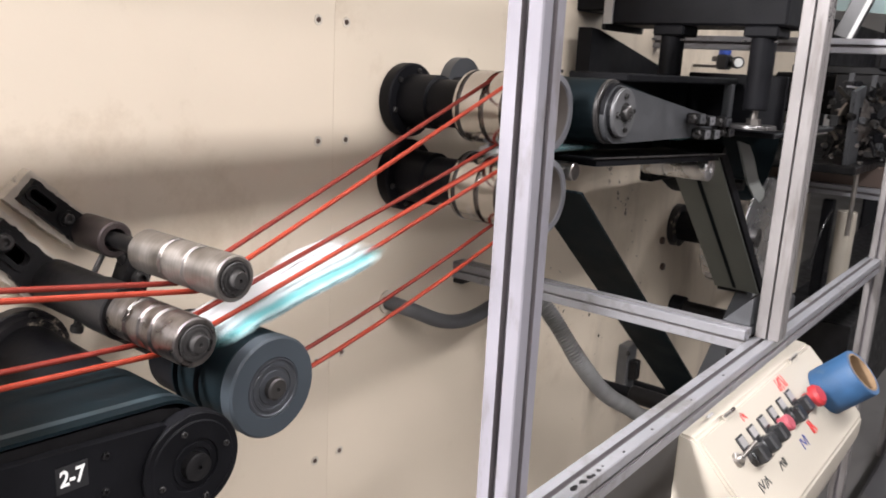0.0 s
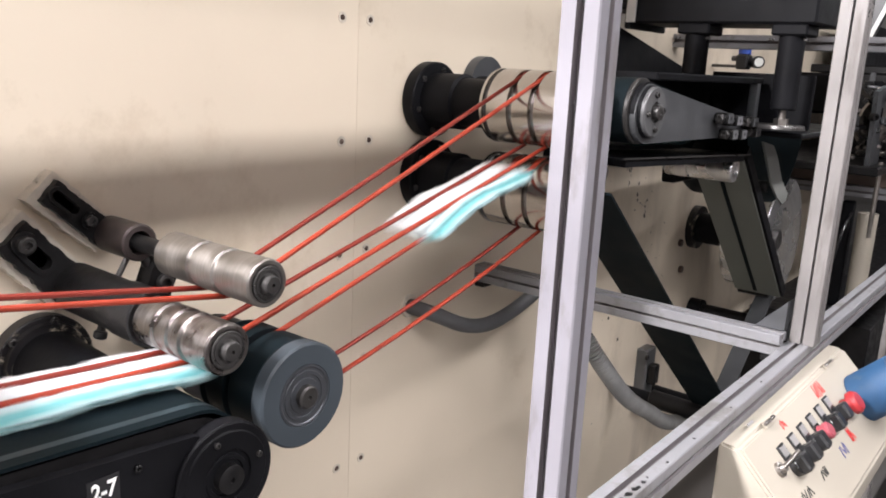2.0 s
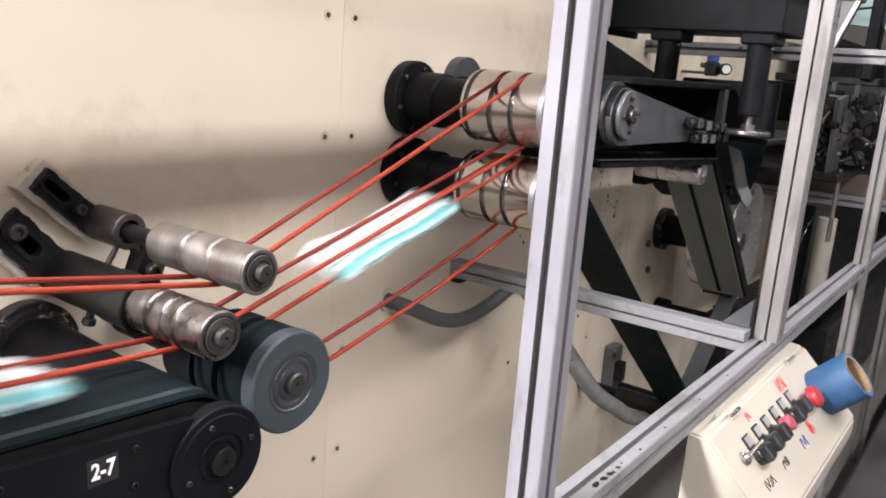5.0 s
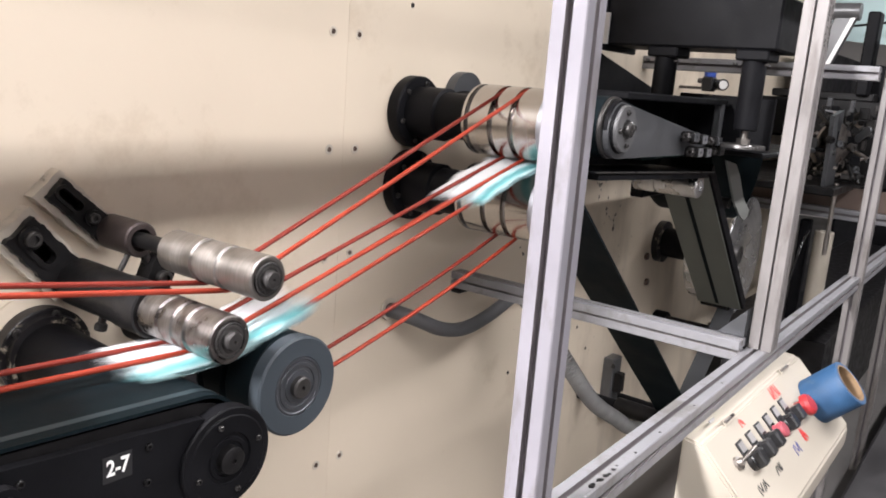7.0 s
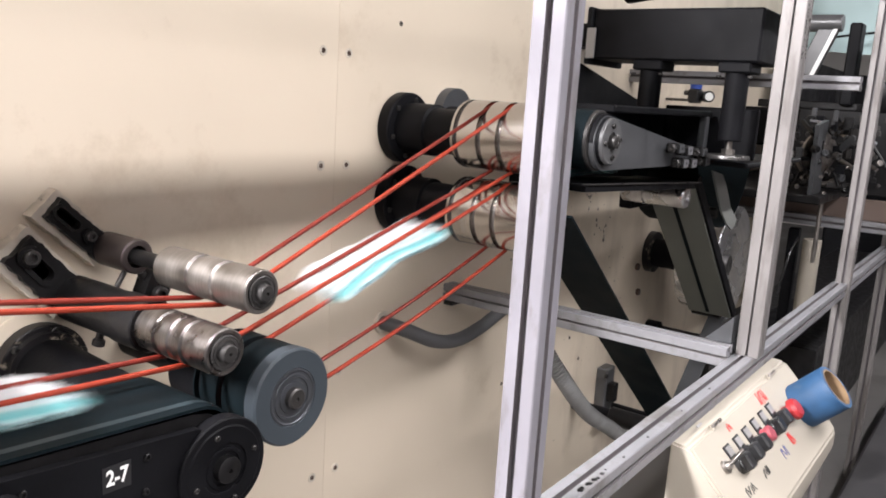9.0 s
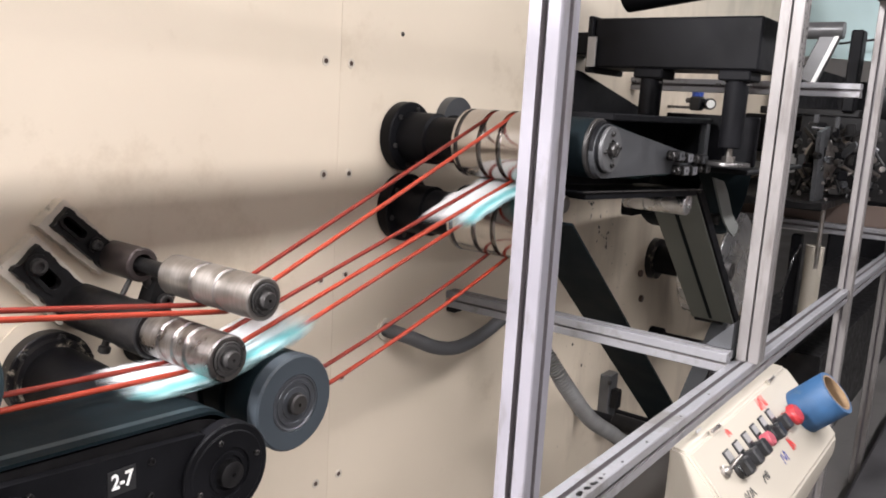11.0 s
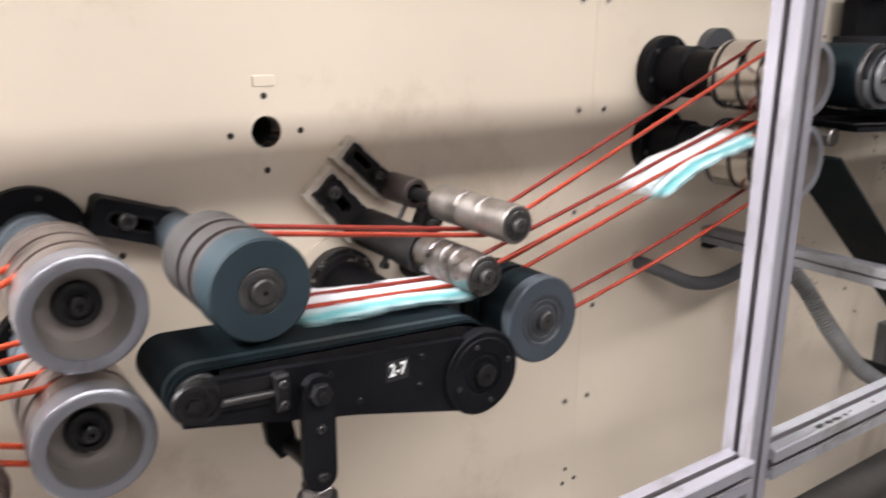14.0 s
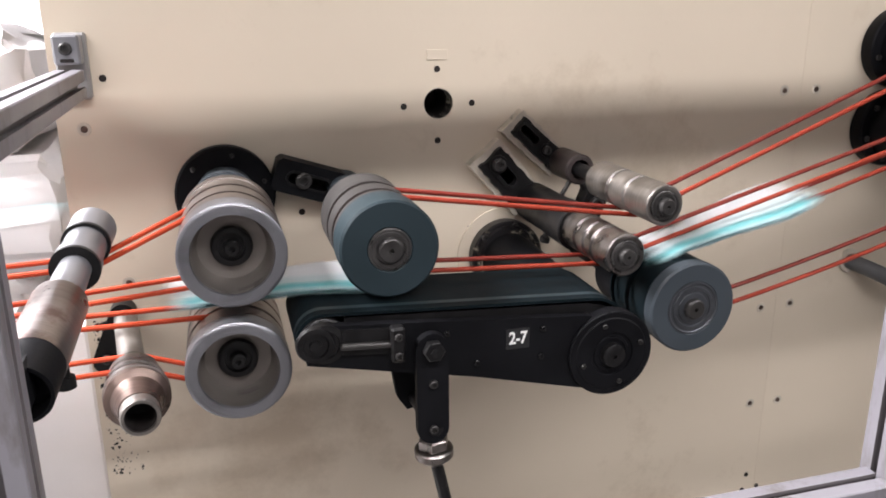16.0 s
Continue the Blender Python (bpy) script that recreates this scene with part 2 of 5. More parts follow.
def pad_material():
    """White non-woven with a teal band along one side, in the pad's own space."""
    m = mat("white_and_teal_nonwoven", (0.57, 0.58, 0.59), 0.85, spread=0.05, size=40, grain=500, bump=0.25)
    n, l = m.node_tree.nodes, m.node_tree.links
    b = n["Principled BSDF"]
    old = b.inputs["Base Color"].links[0].from_socket
    co = n.new("ShaderNodeTexCoord")
    sep = n.new("ShaderNodeSeparateXYZ")
    l.new(co.outputs["Object"], sep.inputs[0])
    no = n.new("ShaderNodeTexNoise")
    no.inputs["Scale"].default_value = 22
    l.new(co.outputs["Object"], no.inputs["Vector"])
    ad = n.new("ShaderNodeMath")
    ad.operation = "MULTIPLY_ADD"
    l.new(no.outputs[0], ad.inputs[0])
    ad.inputs[1].default_value = 0.022
    l.new(sep.outputs["Y"], ad.inputs[2])
    ra = n.new("ShaderNodeValToRGB")
    e = ra.color_ramp.elements
    e[0].position, e[0].color = 0.0, (0.55, 0.55, 0.55, 1)
    e[1].position, e[1].color = 1.0, (0, 0, 0, 1)
    for p, v in ((0.10, 0.55), (0.16, 1.0), (0.24, 0.9), (0.30, 0.35), (0.42, 0.30), (0.52, 0.0)):
        k = e.new(p)
        k.color = (v, v, v, 1)
    mr = n.new("ShaderNodeMapRange")
    mr.inputs["From Min"].default_value, mr.inputs["From Max"].default_value = -0.065, 0.085
    l.new(ad.outputs[0], mr.inputs["Value"])
    l.new(mr.outputs[0], ra.inputs[0])
    mix = n.new("ShaderNodeMix")
    mix.data_type = "RGBA"
    l.new(ra.outputs[0], mix.inputs[0])
    l.new(old, mix.inputs[6])
    mix.inputs[7].default_value = (0.095, 0.32, 0.335, 1)
    l.new(mix.outputs[2], b.inputs["Base Color"])
    # loose fibres: the web thins out where the mesh is marked as frayed
    at = n.new("ShaderNodeAttribute")
    at.attribute_name = "fray"
    fb = n.new("ShaderNodeTexNoise")
    fb.inputs["Scale"].default_value, fb.inputs["Detail"].default_value = 95, 4
    l.new(co.outputs["Object"], fb.inputs["Vector"])
    su = n.new("ShaderNodeMath")
    su.operation = "SUBTRACT"
    l.new(fb.outputs[0], su.inputs[0])
    l.new(at.outputs["Fac"], su.inputs[1])
    cut = n.new("ShaderNodeMapRange")
    cut.inputs["From Min"].default_value, cut.inputs["From Max"].default_value = -0.30, 0.10
    l.new(su.outputs[0], cut.inputs["Value"])
    l.new(cut.outputs[0], b.inputs["Alpha"])
    return m


PAD = pad_material()

# ---- building blocks ----
BASE = {}


def thing(name, at, label, category, group="", kind=""):
    ob = new(name)
    ob.location = at
    ob.empty_display_size = 0.05
    BASE[ob] = Vector(at)
    return tagged(ob, label, category, group, kind)


def part(name, bm, material, parent, label="", origin=None, smooth=True):
    """Link a bmesh, built in world coordinates, as one mesh under a thing or a part."""
    me = bpy.data.meshes.new(name)
    o = Vector(origin) if origin is not None else (BASE[parent] if parent else Vector((0, 0, 0)))
    bmesh.ops.translate(bm, verts=bm.verts, vec=-o)
    bmesh.ops.recalc_face_normals(bm, faces=bm.faces)
    for f in bm.faces:
        f.smooth = smooth
    if smooth:
        for e in bm.edges:
            if len(e.link_faces) == 2 and e.calc_face_angle(0) > 0.6:
                e.smooth = False
    bm.to_mesh(me)
    bm.free()
    for m in material if isinstance(material, (list, tuple)) else (material,):
        me.materials.append(m)
    ob = new(name, me)
    if parent:
        ob.parent = parent
        ob.location = o - BASE[parent]
    else:
        ob.location = o
    BASE[ob] = o
    if label:
        ob["label"] = label
    return ob


def lathe(profile, a, d, seg=48, bm=None, up=(0, 0, 1)):
    """Revolve (distance, radius) pairs about the line from a along d. A radius of 0 closes an end."""
    bm = bm or bmesh.new()
    d = Vector(d).normalized()
    u = d.cross(Vector(up))
    u = u.normalized() if u.length > 1e-4 else Vector((1, 0, 0))
    v = d.cross(u)
    a = Vector(a)
    rings = []
    for s, r in profile:
        if r <= 0:
            rings.append([bm.verts.new(a + d * s)])
        else:
            rings.append([bm.verts.new(a + d * s + (u * math.cos(k * math.tau / seg) + v * math.sin(k * math.tau / seg)) * r) for k in range(seg)])
    for p, q in zip(rings, rings[1:]):
        for k in range(seg):
            k2 = (k + 1) % seg
            if len(p) == 1 and len(q) == 1:
                continue
            if len(p) == 1:
                bm.faces.new((p[0], q[k], q[k2]))
            elif len(q) == 1:
                bm.faces.new((p[k], q[0], p[k2]))
            else:
                bm.faces.new((p[k], q[k], q[k2], p[k2]))
    return bm


def rod(a, b, r, c=0.002, seg=32, bm=None):
    a, b = Vector(a), Vector(b)
    n = (b - a).length
    c = min(c, r * 0.4, n * 0.3)
    return lathe([(0, 0), (0, r - c), (c, r), (n - c, r), (n, r - c), (n, 0)], a, b - a, seg, bm)


def box(x0, x1, y0, y1, z0, z1, c=0.002, bm=None, m=None):
    """A block with chamfered edges."""
    b2 = bmesh.new()
    bmesh.ops.create_cube(b2, size=1)
    bmesh.ops.scale(b2, vec=(x1 - x0, y1 - y0, z1 - z0), verts=b2.verts)
    if c:
        bmesh.ops.bevel(b2, geom=b2.edges[:], offset=min(c, 0.3 * min(x1 - x0, y1 - y0, z1 - z0)), segments=1, affect="EDGES")
    bmesh.ops.translate(b2, verts=b2.verts, vec=((x0 + x1) / 2, (y0 + y1) / 2, (z0 + z1) / 2))
    if m is not None:
        bmesh.ops.transform(b2, matrix=m, verts=b2.verts)
    if bm is None:
        return b2
    merge(bm, b2)
    return bm


def merge(bm, b2):
    vs = {v: bm.verts.new(v.co) for v in b2.verts}
    for f in b2.faces:
        bm.faces.new([vs[v] for v in f.verts])
    b2.free()


def prism(outer, y0, y1, holes=(), m=None, c=0.0):
    """A plate of an (x, z) outline, from y0 to y1, with holes right through."""
    bm = bmesh.new()
    loops = [outer, *holes]
    if holes:
        edges = []
        for lp in loops:
            vs = [bm.verts.new((x, y0, z)) for x, z in lp]
            edges += [bm.edges.new((vs[k], vs[(k + 1) % len(vs)])) for k in range(len(vs))]
        bmesh.ops.triangle_fill(bm, use_beauty=True, use_dissolve=False, edges=edges)
        geo = bmesh.ops.extrude_face_region(bm, geom=bm.faces[:])
        bmesh.ops.translate(bm, vec=(0, y1 - y0, 0), verts=[g for g in geo["geom"] if isinstance(g, bmesh.types.BMVert)])
    else:
        f = bm.faces.new([bm.verts.new((x, y0, z)) for x, z in outer])
        geo = bmesh.ops.extrude_face_region(bm, geom=[f])
        bmesh.ops.translate(bm, vec=(0, y1 - y0, 0), verts=[g for g in geo["geom"] if isinstance(g, bmesh.types.BMVert)])
        if c:
            bmesh.ops.bevel(bm, geom=bm.edges[:], offset=c, segments=1, affect="EDGES")
    if m is not None:
        bmesh.ops.transform(bm, matrix=m, verts=bm.verts)
    return bm


def capsule(x0, z0, x1, z1, r, n=10):
    a = math.atan2(z1 - z0, x1 - x0)
    out = [(x1 + r * math.cos(a - math.pi / 2 + math.pi * k / n), z1 + r * math.sin(a - math.pi / 2 + math.pi * k / n)) for k in range(n + 1)]
    return out + [(x0 + r * math.cos(a + math.pi / 2 + math.pi * k / n), z0 + r * math.sin(a + math.pi / 2 + math.pi * k / n)) for k in range(n + 1)]


def hull2(x0, z0, r0, x1, z1, r1, n=18):
    """The outline of a belt round two pulleys."""
    d = math.hypot(x1 - x0, z1 - z0)
    a = math.atan2(z1 - z0, x1 - x0)
    b = math.acos(max(-1, min(1, (r0 - r1) / d)))
    out = [(x1 + r1 * math.cos(a - b + 2 * b * k / n), z1 + r1 * math.sin(a - b + 2 * b * k / n)) for k in range(n + 1)]
    w = math.tau - 2 * b
    return out + [(x0 + r0 * math.cos(a + b + w * k / n), z0 + r0 * math.sin(a + b + w * k / n)) for k in range(n + 1)]


def grow(poly, g):
    """Offset a closed outline outwards by g."""
    out = []
    n = len(poly)
    for k in range(n):
        (ax, az), (bx, bz), (cx, cz) = poly[k - 1], poly[k], poly[(k + 1) % n]
        tx, tz = cx - ax, cz - az
        q = math.hypot(tx, tz) or 1
        out.append((bx + g * tz / q, bz - g * tx / q))
    return out


def tube(points, r, seg=10, closed=False, bm=None, ripple=0.0):
    """A round cord or hose along points."""
    bm = bm or bmesh.new()
    pts = [Vector(p) for p in points]
    n = len(pts)
    rings = []
    u = None
    for k, p in enumerate(pts):
        t = (pts[(k + 1) % n] - pts[k - 1]) if closed else pts[min(k + 1, n - 1)] - pts[max(k - 1, 0)]
        t.normalize()
        if u is None:
            u = t.cross(Vector((0, 1, 0.013))).normalized()
        u = (u - t * u.dot(t)).normalized()
        v = t.cross(u)
        q = r * (1 + (ripple if k % 2 else -ripple))
        rings.append([bm.verts.new(p + (u * math.cos(j * math.tau / seg) + v * math.sin(j * math.tau / seg)) * q) for j in range(seg)])
    for k in range(n if closed else n - 1):
        p, q = rings[k], rings[(k + 1) % n]
        for j in range(seg):
            bm.faces.new((p[j], p[(j + 1) % seg], q[(j + 1) % seg], q[j]))
    if not closed:
        bm.faces.new(rings[0][::-1])
        bm.faces.new(rings[-1])
    return bm


def curve(points, n=12):
    """A smooth line through points."""
    p = [Vector(q) for q in points]
    p = [2 * p[0] - p[1], *p, 2 * p[-1] - p[-2]]
    out = []
    for k in range(1, len(p) - 2):
        a, b, c, d = p[k - 1:k + 3]
        for j in range(n):
            t = j / n
            out.append(0.5 * (2 * b + (c - a) * t + (2 * a - 5 * b + 4 * c - d) * t * t + (3 * b - a - 3 * c + d) * t ** 3))
    return out + [p[-2]]


def screw(parent, x, y, z, r=0.005, d=(0, -1, 0), material=None, name="screw"):
    """A socket screw head that stands proud of y, with its socket."""
    h = r * 0.9
    bm = lathe([(0, r), (h * 0.8, r), (h, r * 0.8), (h, r * 0.5), (h * 0.4, r * 0.5), (h * 0.4, 0)], (x, y, z), d, 14)
    return part(name, bm, material or BOLT, parent)


def extrusion(a, b, w=0.04, up=(0, 1, 0), slot=0.0082):
    """A length of T-slot aluminium profile from a to b."""
    bm = bmesh.new()
    a, b = Vector(a), Vector(b)
    d = (b - a).normalized()
    up = Vector(up) if abs(d.dot(Vector(up))) < 0.9 else Vector((0, 0, 1))
    u = d.cross(up).normalized()
    v = d.cross(u)
    h, s, q = w / 2, slot / 2, w * 0.225
    side = [(h - 0.0015, -h), (h, -h + 0.0015), (h, -s), (h - 0.004, -s), (h - 0.004, -s * 1.9), (q, -s * 1.4), (q, s * 1.4), (h - 0.004, s * 1.9), (h - 0.004, s), (h, s)]
    prof = []
    for k in range(4):
        c, sn = math.cos(k * math.pi / 2), math.sin(k * math.pi / 2)
        prof += [(x * c - y * sn, x * sn + y * c) for x, y in side]
    r0 = [bm.verts.new(a + u * x + v * y) for x, y in prof]
    r1 = [bm.verts.new(b + u * x + v * y) for x, y in prof]
    n = len(prof)
    for k in range(n):
        # inner slot faces take the second material, the painted shade
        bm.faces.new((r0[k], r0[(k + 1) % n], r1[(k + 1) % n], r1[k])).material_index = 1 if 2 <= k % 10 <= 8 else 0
    bm.faces.new(r0)
    bm.faces.new(r1)
    return bm


def text_mesh(body, size, m, name, material, parent, depth=0.0004):
    cu = bpy.data.curves.new("lettering", "FONT")
    cu.body, cu.size, cu.extrude = body, size, depth
    cu.offset = 0.0005
    cu.align_x, cu.align_y = "CENTER", "CENTER"
    tmp = bpy.data.objects.new("lettering", cu)
    scene.collection.objects.link(tmp)
    me = bpy.data.meshes.new_from_object(tmp.evaluated_get(bpy.context.evaluated_depsgraph_get()))
    bpy.data.objects.remove(tmp)
    bm = bmesh.new()
    bm.from_mesh(me)
    bmesh.ops.transform(bm, matrix=m, verts=bm.verts)
    return part(name, bm, material, parent, smooth=False)


SPIN = []
CY = (0.842, 0.888)

# ---- the hall ----
Y = 1.14
PLATE_L, PLATE_R, PLATE_T = -0.225, 4.6, 2.3


def hall():
    f = part("floor", box(-7, 12, -7, 8, -0.1, 0, 0), FLOOR, None)
    tagged(f, "dark stained concrete hall floor", "floor", kind="structure")
    for name, b in (("wall_north", (-7, 12, 7.8, 8, 0, 4)), ("wall_south", (-7, 12, -7, -6.8, 0, 4)), ("wall_west", (-7, -6.8, -6.8, 7.8, 0, 4)), ("wall_east", (11.8, 12, -6.8, 7.8, 0, 4))):
        w = part(name, box(b[0], b[1], b[2], b[3], b[4], b[5], 0), HALL, None)
        tagged(w, "pale painted factory hall wall", "wall", kind="structure")
    c = part("ceiling", box(-7, 12, -7, 8, 4, 4.1, 0), HALL, None)
    tagged(c, "pale factory hall ceiling", "ceiling", kind="structure")


def back_plate():
    """The upright cream machine plate, with its seam, bores and an added, unseen slot for the returning pads."""
    w = thing("wall_machine", (0, Y, 0), "upright cream-painted steel machine plate with screw holes", "machine wall", kind="structure")
    seam = 1.093
    hole = (0.368, 1.312)
    ring = [(hole[0] + 0.0255 * math.cos(k * math.tau / 28), hole[1] + 0.0255 * math.sin(k * math.tau / 28)) for k in range(28)]
    part("panel", prism([(PLATE_L, 0.02), (seam - 0.0003, 0.02), (seam - 0.0003, PLATE_T), (PLATE_L, PLATE_T)], Y, Y + 0.04, [ring]), CREAM, w, smooth=False)
    part("panel", prism([(seam + 0.0003, 0.02), (PLATE_R, 0.02), (PLATE_R, PLATE_T), (seam + 0.0003, PLATE_T)], Y, Y + 0.04,
                        [[(2.58, 1.20), (3.06, 1.20), (3.06, 1.44), (2.58, 1.44)]]), CREAM, w, smooth=False)
    part("seam_filler", box(seam - 0.0006, seam + 0.0006, Y + 0.0006, Y + 0.03, 0.02, PLATE_T, 0), CREAM, w)
    part("bore_liner", lathe([(0.004, 0.0255), (0.12, 0.0255), (0.12, 0)], (hole[0], Y, hole[1]), (0, 1, 0), 28), HOLE, w)
    # dark discs painted for the shade in small tapped holes, and recessed washers with screws
    for x, z in ((0.366, 1.369), (0.308, 1.309), (0.427, 1.311), (0.366, 1.250), (-0.153, 1.369), (0.13, 1.142), (0.425, 1.09), (1.28, 1.605),
                 (1.063, 0.433), (1.10, 0.437), (1.07, 0.47), (1.81, 0.66), (2.02, 1.55), (2.05, 1.50), (1.93, 1.46), (2.3, 0.62), (2.22, 0.71)):
        part("tapped_hole", lathe([(0, 0), (0.0006, 0.0052), (-0.001, 0.0058)], (x, Y - 0.0003, z), (0, -1, 0), 12), HOLE, w)
    for x, z in ((1.052, 1.532), (1.123, 1.532), (1.055, 1.311), (1.127, 1.311), (1.128, 0.646), (1.058, 0.648), (1.056, 1.095), (1.128, 1.098), (1.058, 0.868), (1.128, 0.870), (-0.188, 1.294), (-0.152, 1.045)):
        part("screw_recess", lathe([(-0.001, 0.0105), (0.0012, 0.0098), (0.0012, 0.0062), (0.0004, 0.006), (0.0004, 0)], (x, Y, z), (0, -1, 0), 20), CREAM_CHIP, w)
        part("screw_head", lathe([(0.0004, 0.0052), (0.0016, 0.0046), (0.0016, 0)], (x, Y, z), (0, -1, 0), 14), BRONZE, w)
    # faint painted-over tab above the bore
    part("paint_tab", box(0.348, 0.384, Y - 0.002, Y + 0.001, 1.384, 1.401, 0.0006), CREAM, w)
    # dirt flecks low on the edge
    rnd = random.Random(5)
    bm = bmesh.new()

    def fleck(x, z, r):
        """One ragged crust of grease, a little proud of the paint."""
        lean, n = rnd.uniform(0.5, 1.0), 9
        mid = bm.verts.new((x, Y - 0.0008, z))
        ring = []
        for k in range(n):
            a, q = k * math.tau / n, r * rnd.uniform(0.45, 1.25)
            ring.append(bm.verts.new((x + q * lean * math.cos(a), Y + 0.0003, z + q * math.sin(a))))
        for k in range(n):
            bm.faces.new((mid, ring[k], ring[(k + 1) % n]))

    for k in range(220):
        fleck(-0.216 + abs(rnd.gauss(0, 0.026)), rnd.uniform(0.70, 1.0), rnd.choice((0.001, 0.0016, 0.0025, 0.004)) * rnd.uniform(0.6, 1.3))
    for k in range(26):
        fleck(-0.212 + abs(rnd.gauss(0, 0.012)), rnd.uniform(0.84, 1.0), rnd.uniform(0.005, 0.010))
    for k in range(90):
        fleck(rnd.gauss(2.35, 0.28), rnd.gauss(0.95, 0.22), rnd.uniform(0.0015, 0.006))
    for x, z, n in ((2.27, 1.16, 9), (2.33, 1.10, 7), (2.40, 1.05, 8), (2.05, 0.74, 5), (1.83, 1.06, 5)):
        for k in range(n):
            fleck(x + rnd.gauss(0, 0.012), z + rnd.gauss(0, 0.03), rnd.uniform(0.004, 0.010))
    part("dirt_flecks", bm, BLACK_WORN, w)


hall()
back_plate()

# ---- guard frame ----
FY, FX = 0.424, (-0.170, 0.676, 1.568, 2.555, 3.50)
RAIL_Z = 0.963


def guard_frame():
    g = thing("guard_frame", (FX[1], FY, 0), "silver aluminium profile guard frame before the machine", "guard frame")
    for k, x in enumerate(FX):
        y, w = (FY, FY + 0.008, FY - 0.006, FY - 0.008, FY)[k], 0.045 if k == 2 else 0.04
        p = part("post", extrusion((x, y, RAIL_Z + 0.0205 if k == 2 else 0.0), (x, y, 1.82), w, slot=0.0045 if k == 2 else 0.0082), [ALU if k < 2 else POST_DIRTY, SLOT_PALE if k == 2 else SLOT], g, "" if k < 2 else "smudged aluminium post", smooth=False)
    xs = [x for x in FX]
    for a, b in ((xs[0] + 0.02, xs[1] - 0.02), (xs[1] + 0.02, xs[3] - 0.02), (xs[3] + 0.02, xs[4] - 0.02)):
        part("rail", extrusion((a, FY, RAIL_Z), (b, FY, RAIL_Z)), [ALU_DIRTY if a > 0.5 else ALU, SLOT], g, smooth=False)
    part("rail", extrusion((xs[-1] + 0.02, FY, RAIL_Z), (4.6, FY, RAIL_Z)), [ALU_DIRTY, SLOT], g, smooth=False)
    # added out of view to cast the soft shadow band across the plate
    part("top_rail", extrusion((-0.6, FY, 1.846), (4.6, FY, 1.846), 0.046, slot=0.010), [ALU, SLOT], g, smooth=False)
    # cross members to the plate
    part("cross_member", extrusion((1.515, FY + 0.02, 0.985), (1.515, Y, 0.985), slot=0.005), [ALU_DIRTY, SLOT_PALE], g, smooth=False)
    part("joint_block", box(1.50, 1.53, FY + 0.023, FY + 0.052, 0.949, 0.962, 0.003), BLACK_WORN, g)
    bm = bmesh.new()
    tri = [(FY + 0.0225, RAIL_Z + 0.044), (FY + 0.075, RAIL_Z + 0.044), (FY + 0.0225, RAIL_Z + 0.100)]
    a, b = ([bm.verts.new((x, y, z)) for y, z in tri] for x in (FX[2] - 0.040, FX[2] + 0.016))
    for k in range(3):
        bm.faces.new((a[k], a[(k + 1) % 3], b[(k + 1) % 3], b[k]))
    bm.faces.new(a)
    bm.faces.new(b)
    part("gusset", bm, GREY_PLATE, g, "grey corner gusset", smooth=False)
    part("end_block", box(1.497, 1.533, 1.112, Y, 0.952, 0.9635, 0.002), BLACK_WORN, g)
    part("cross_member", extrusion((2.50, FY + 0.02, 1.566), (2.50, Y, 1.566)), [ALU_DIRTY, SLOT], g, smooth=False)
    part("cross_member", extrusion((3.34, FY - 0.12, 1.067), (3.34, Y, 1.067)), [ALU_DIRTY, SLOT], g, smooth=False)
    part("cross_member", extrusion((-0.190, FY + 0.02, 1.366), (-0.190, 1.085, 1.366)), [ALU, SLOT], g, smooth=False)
    part("end_block", box(-0.208, -0.172, 1.085, 1.12, 1.392, 1.434, 0.003), RIM, g)
    part("end_slot", box(-0.199, -0.181, 1.0835, 1.086, 1.396, 1.401, 0.0005), HOLE, g)
    screw(g, -0.190, 1.085, 1.415, 0.009)
    part("bracket_foot", box(-0.212, -0.168, 1.12, Y, 1.34, 1.436, 0.003), PLATE_GREY, g)
    part("corner_bracket", box(FX[2] - 0.018, FX[2] + 0.018, FY + 0.02, FY + 0.05, RAIL_Z + 0.021, RAIL_Z + 0.055, 0.003), GREY_PLATE, g)
    rnd = random.Random(9)
    for x, q in ((0.80, 0.006), (0.806, 0.004), (0.822, 0.006), (0.838, 0.005), (0.846, 0.004), (0.862, 0.004), (0.875, 0.002), (0.93, 0.003), (1.02, 0.003), (1.16, 0.002), (1.30, 0.003)):
        # greasy crusts on the rail's upper face
        bm = bmesh.new()
        y = FY - 0.013 + rnd.uniform(-0.002, 0.002)
        mid = bm.verts.new((x, y, RAIL_Z + 0.0212))
        ring = [bm.verts.new((x + 1.5 * q * rnd.uniform(0.5, 1.2) * math.cos(k * math.tau / 9), y + min(0.0055, q * rnd.uniform(0.5, 1.2)) * math.sin(k * math.tau / 9), RAIL_Z + 0.0198)) for k in range(9)]
        for k in range(9):
            bm.faces.new((mid, ring[k], ring[(k + 1) % 9]))
        part("grime_spot", bm, BLACK_WORN, g)
    bm = bmesh.new()
    for k in range(46):
        x = FX[2] + rnd.choice((-0.012, 0.013)) + rnd.uniform(-0.004, 0.004)
        z = rnd.uniform(1.57, 1.70)
        lathe([(0, 0), (0.0006, 0.002), (-0.0005, rnd.uniform(0.002, 0.005))], (x, FY - 0.0285, z), (0, -1, 0), 6, bm)
    part("grease_marks", bm, BLACK_WORN, g)


guard_frame()


# ---- rollers, left half ----
def spokes_bolts(parent, x, y, z, r, n, s=0.004, a0=0.3):
    for k in range(n):
        a = a0 + k * math.tau / n
        screw(parent, x + r * math.cos(a), y, z + r * math.sin(a), s)


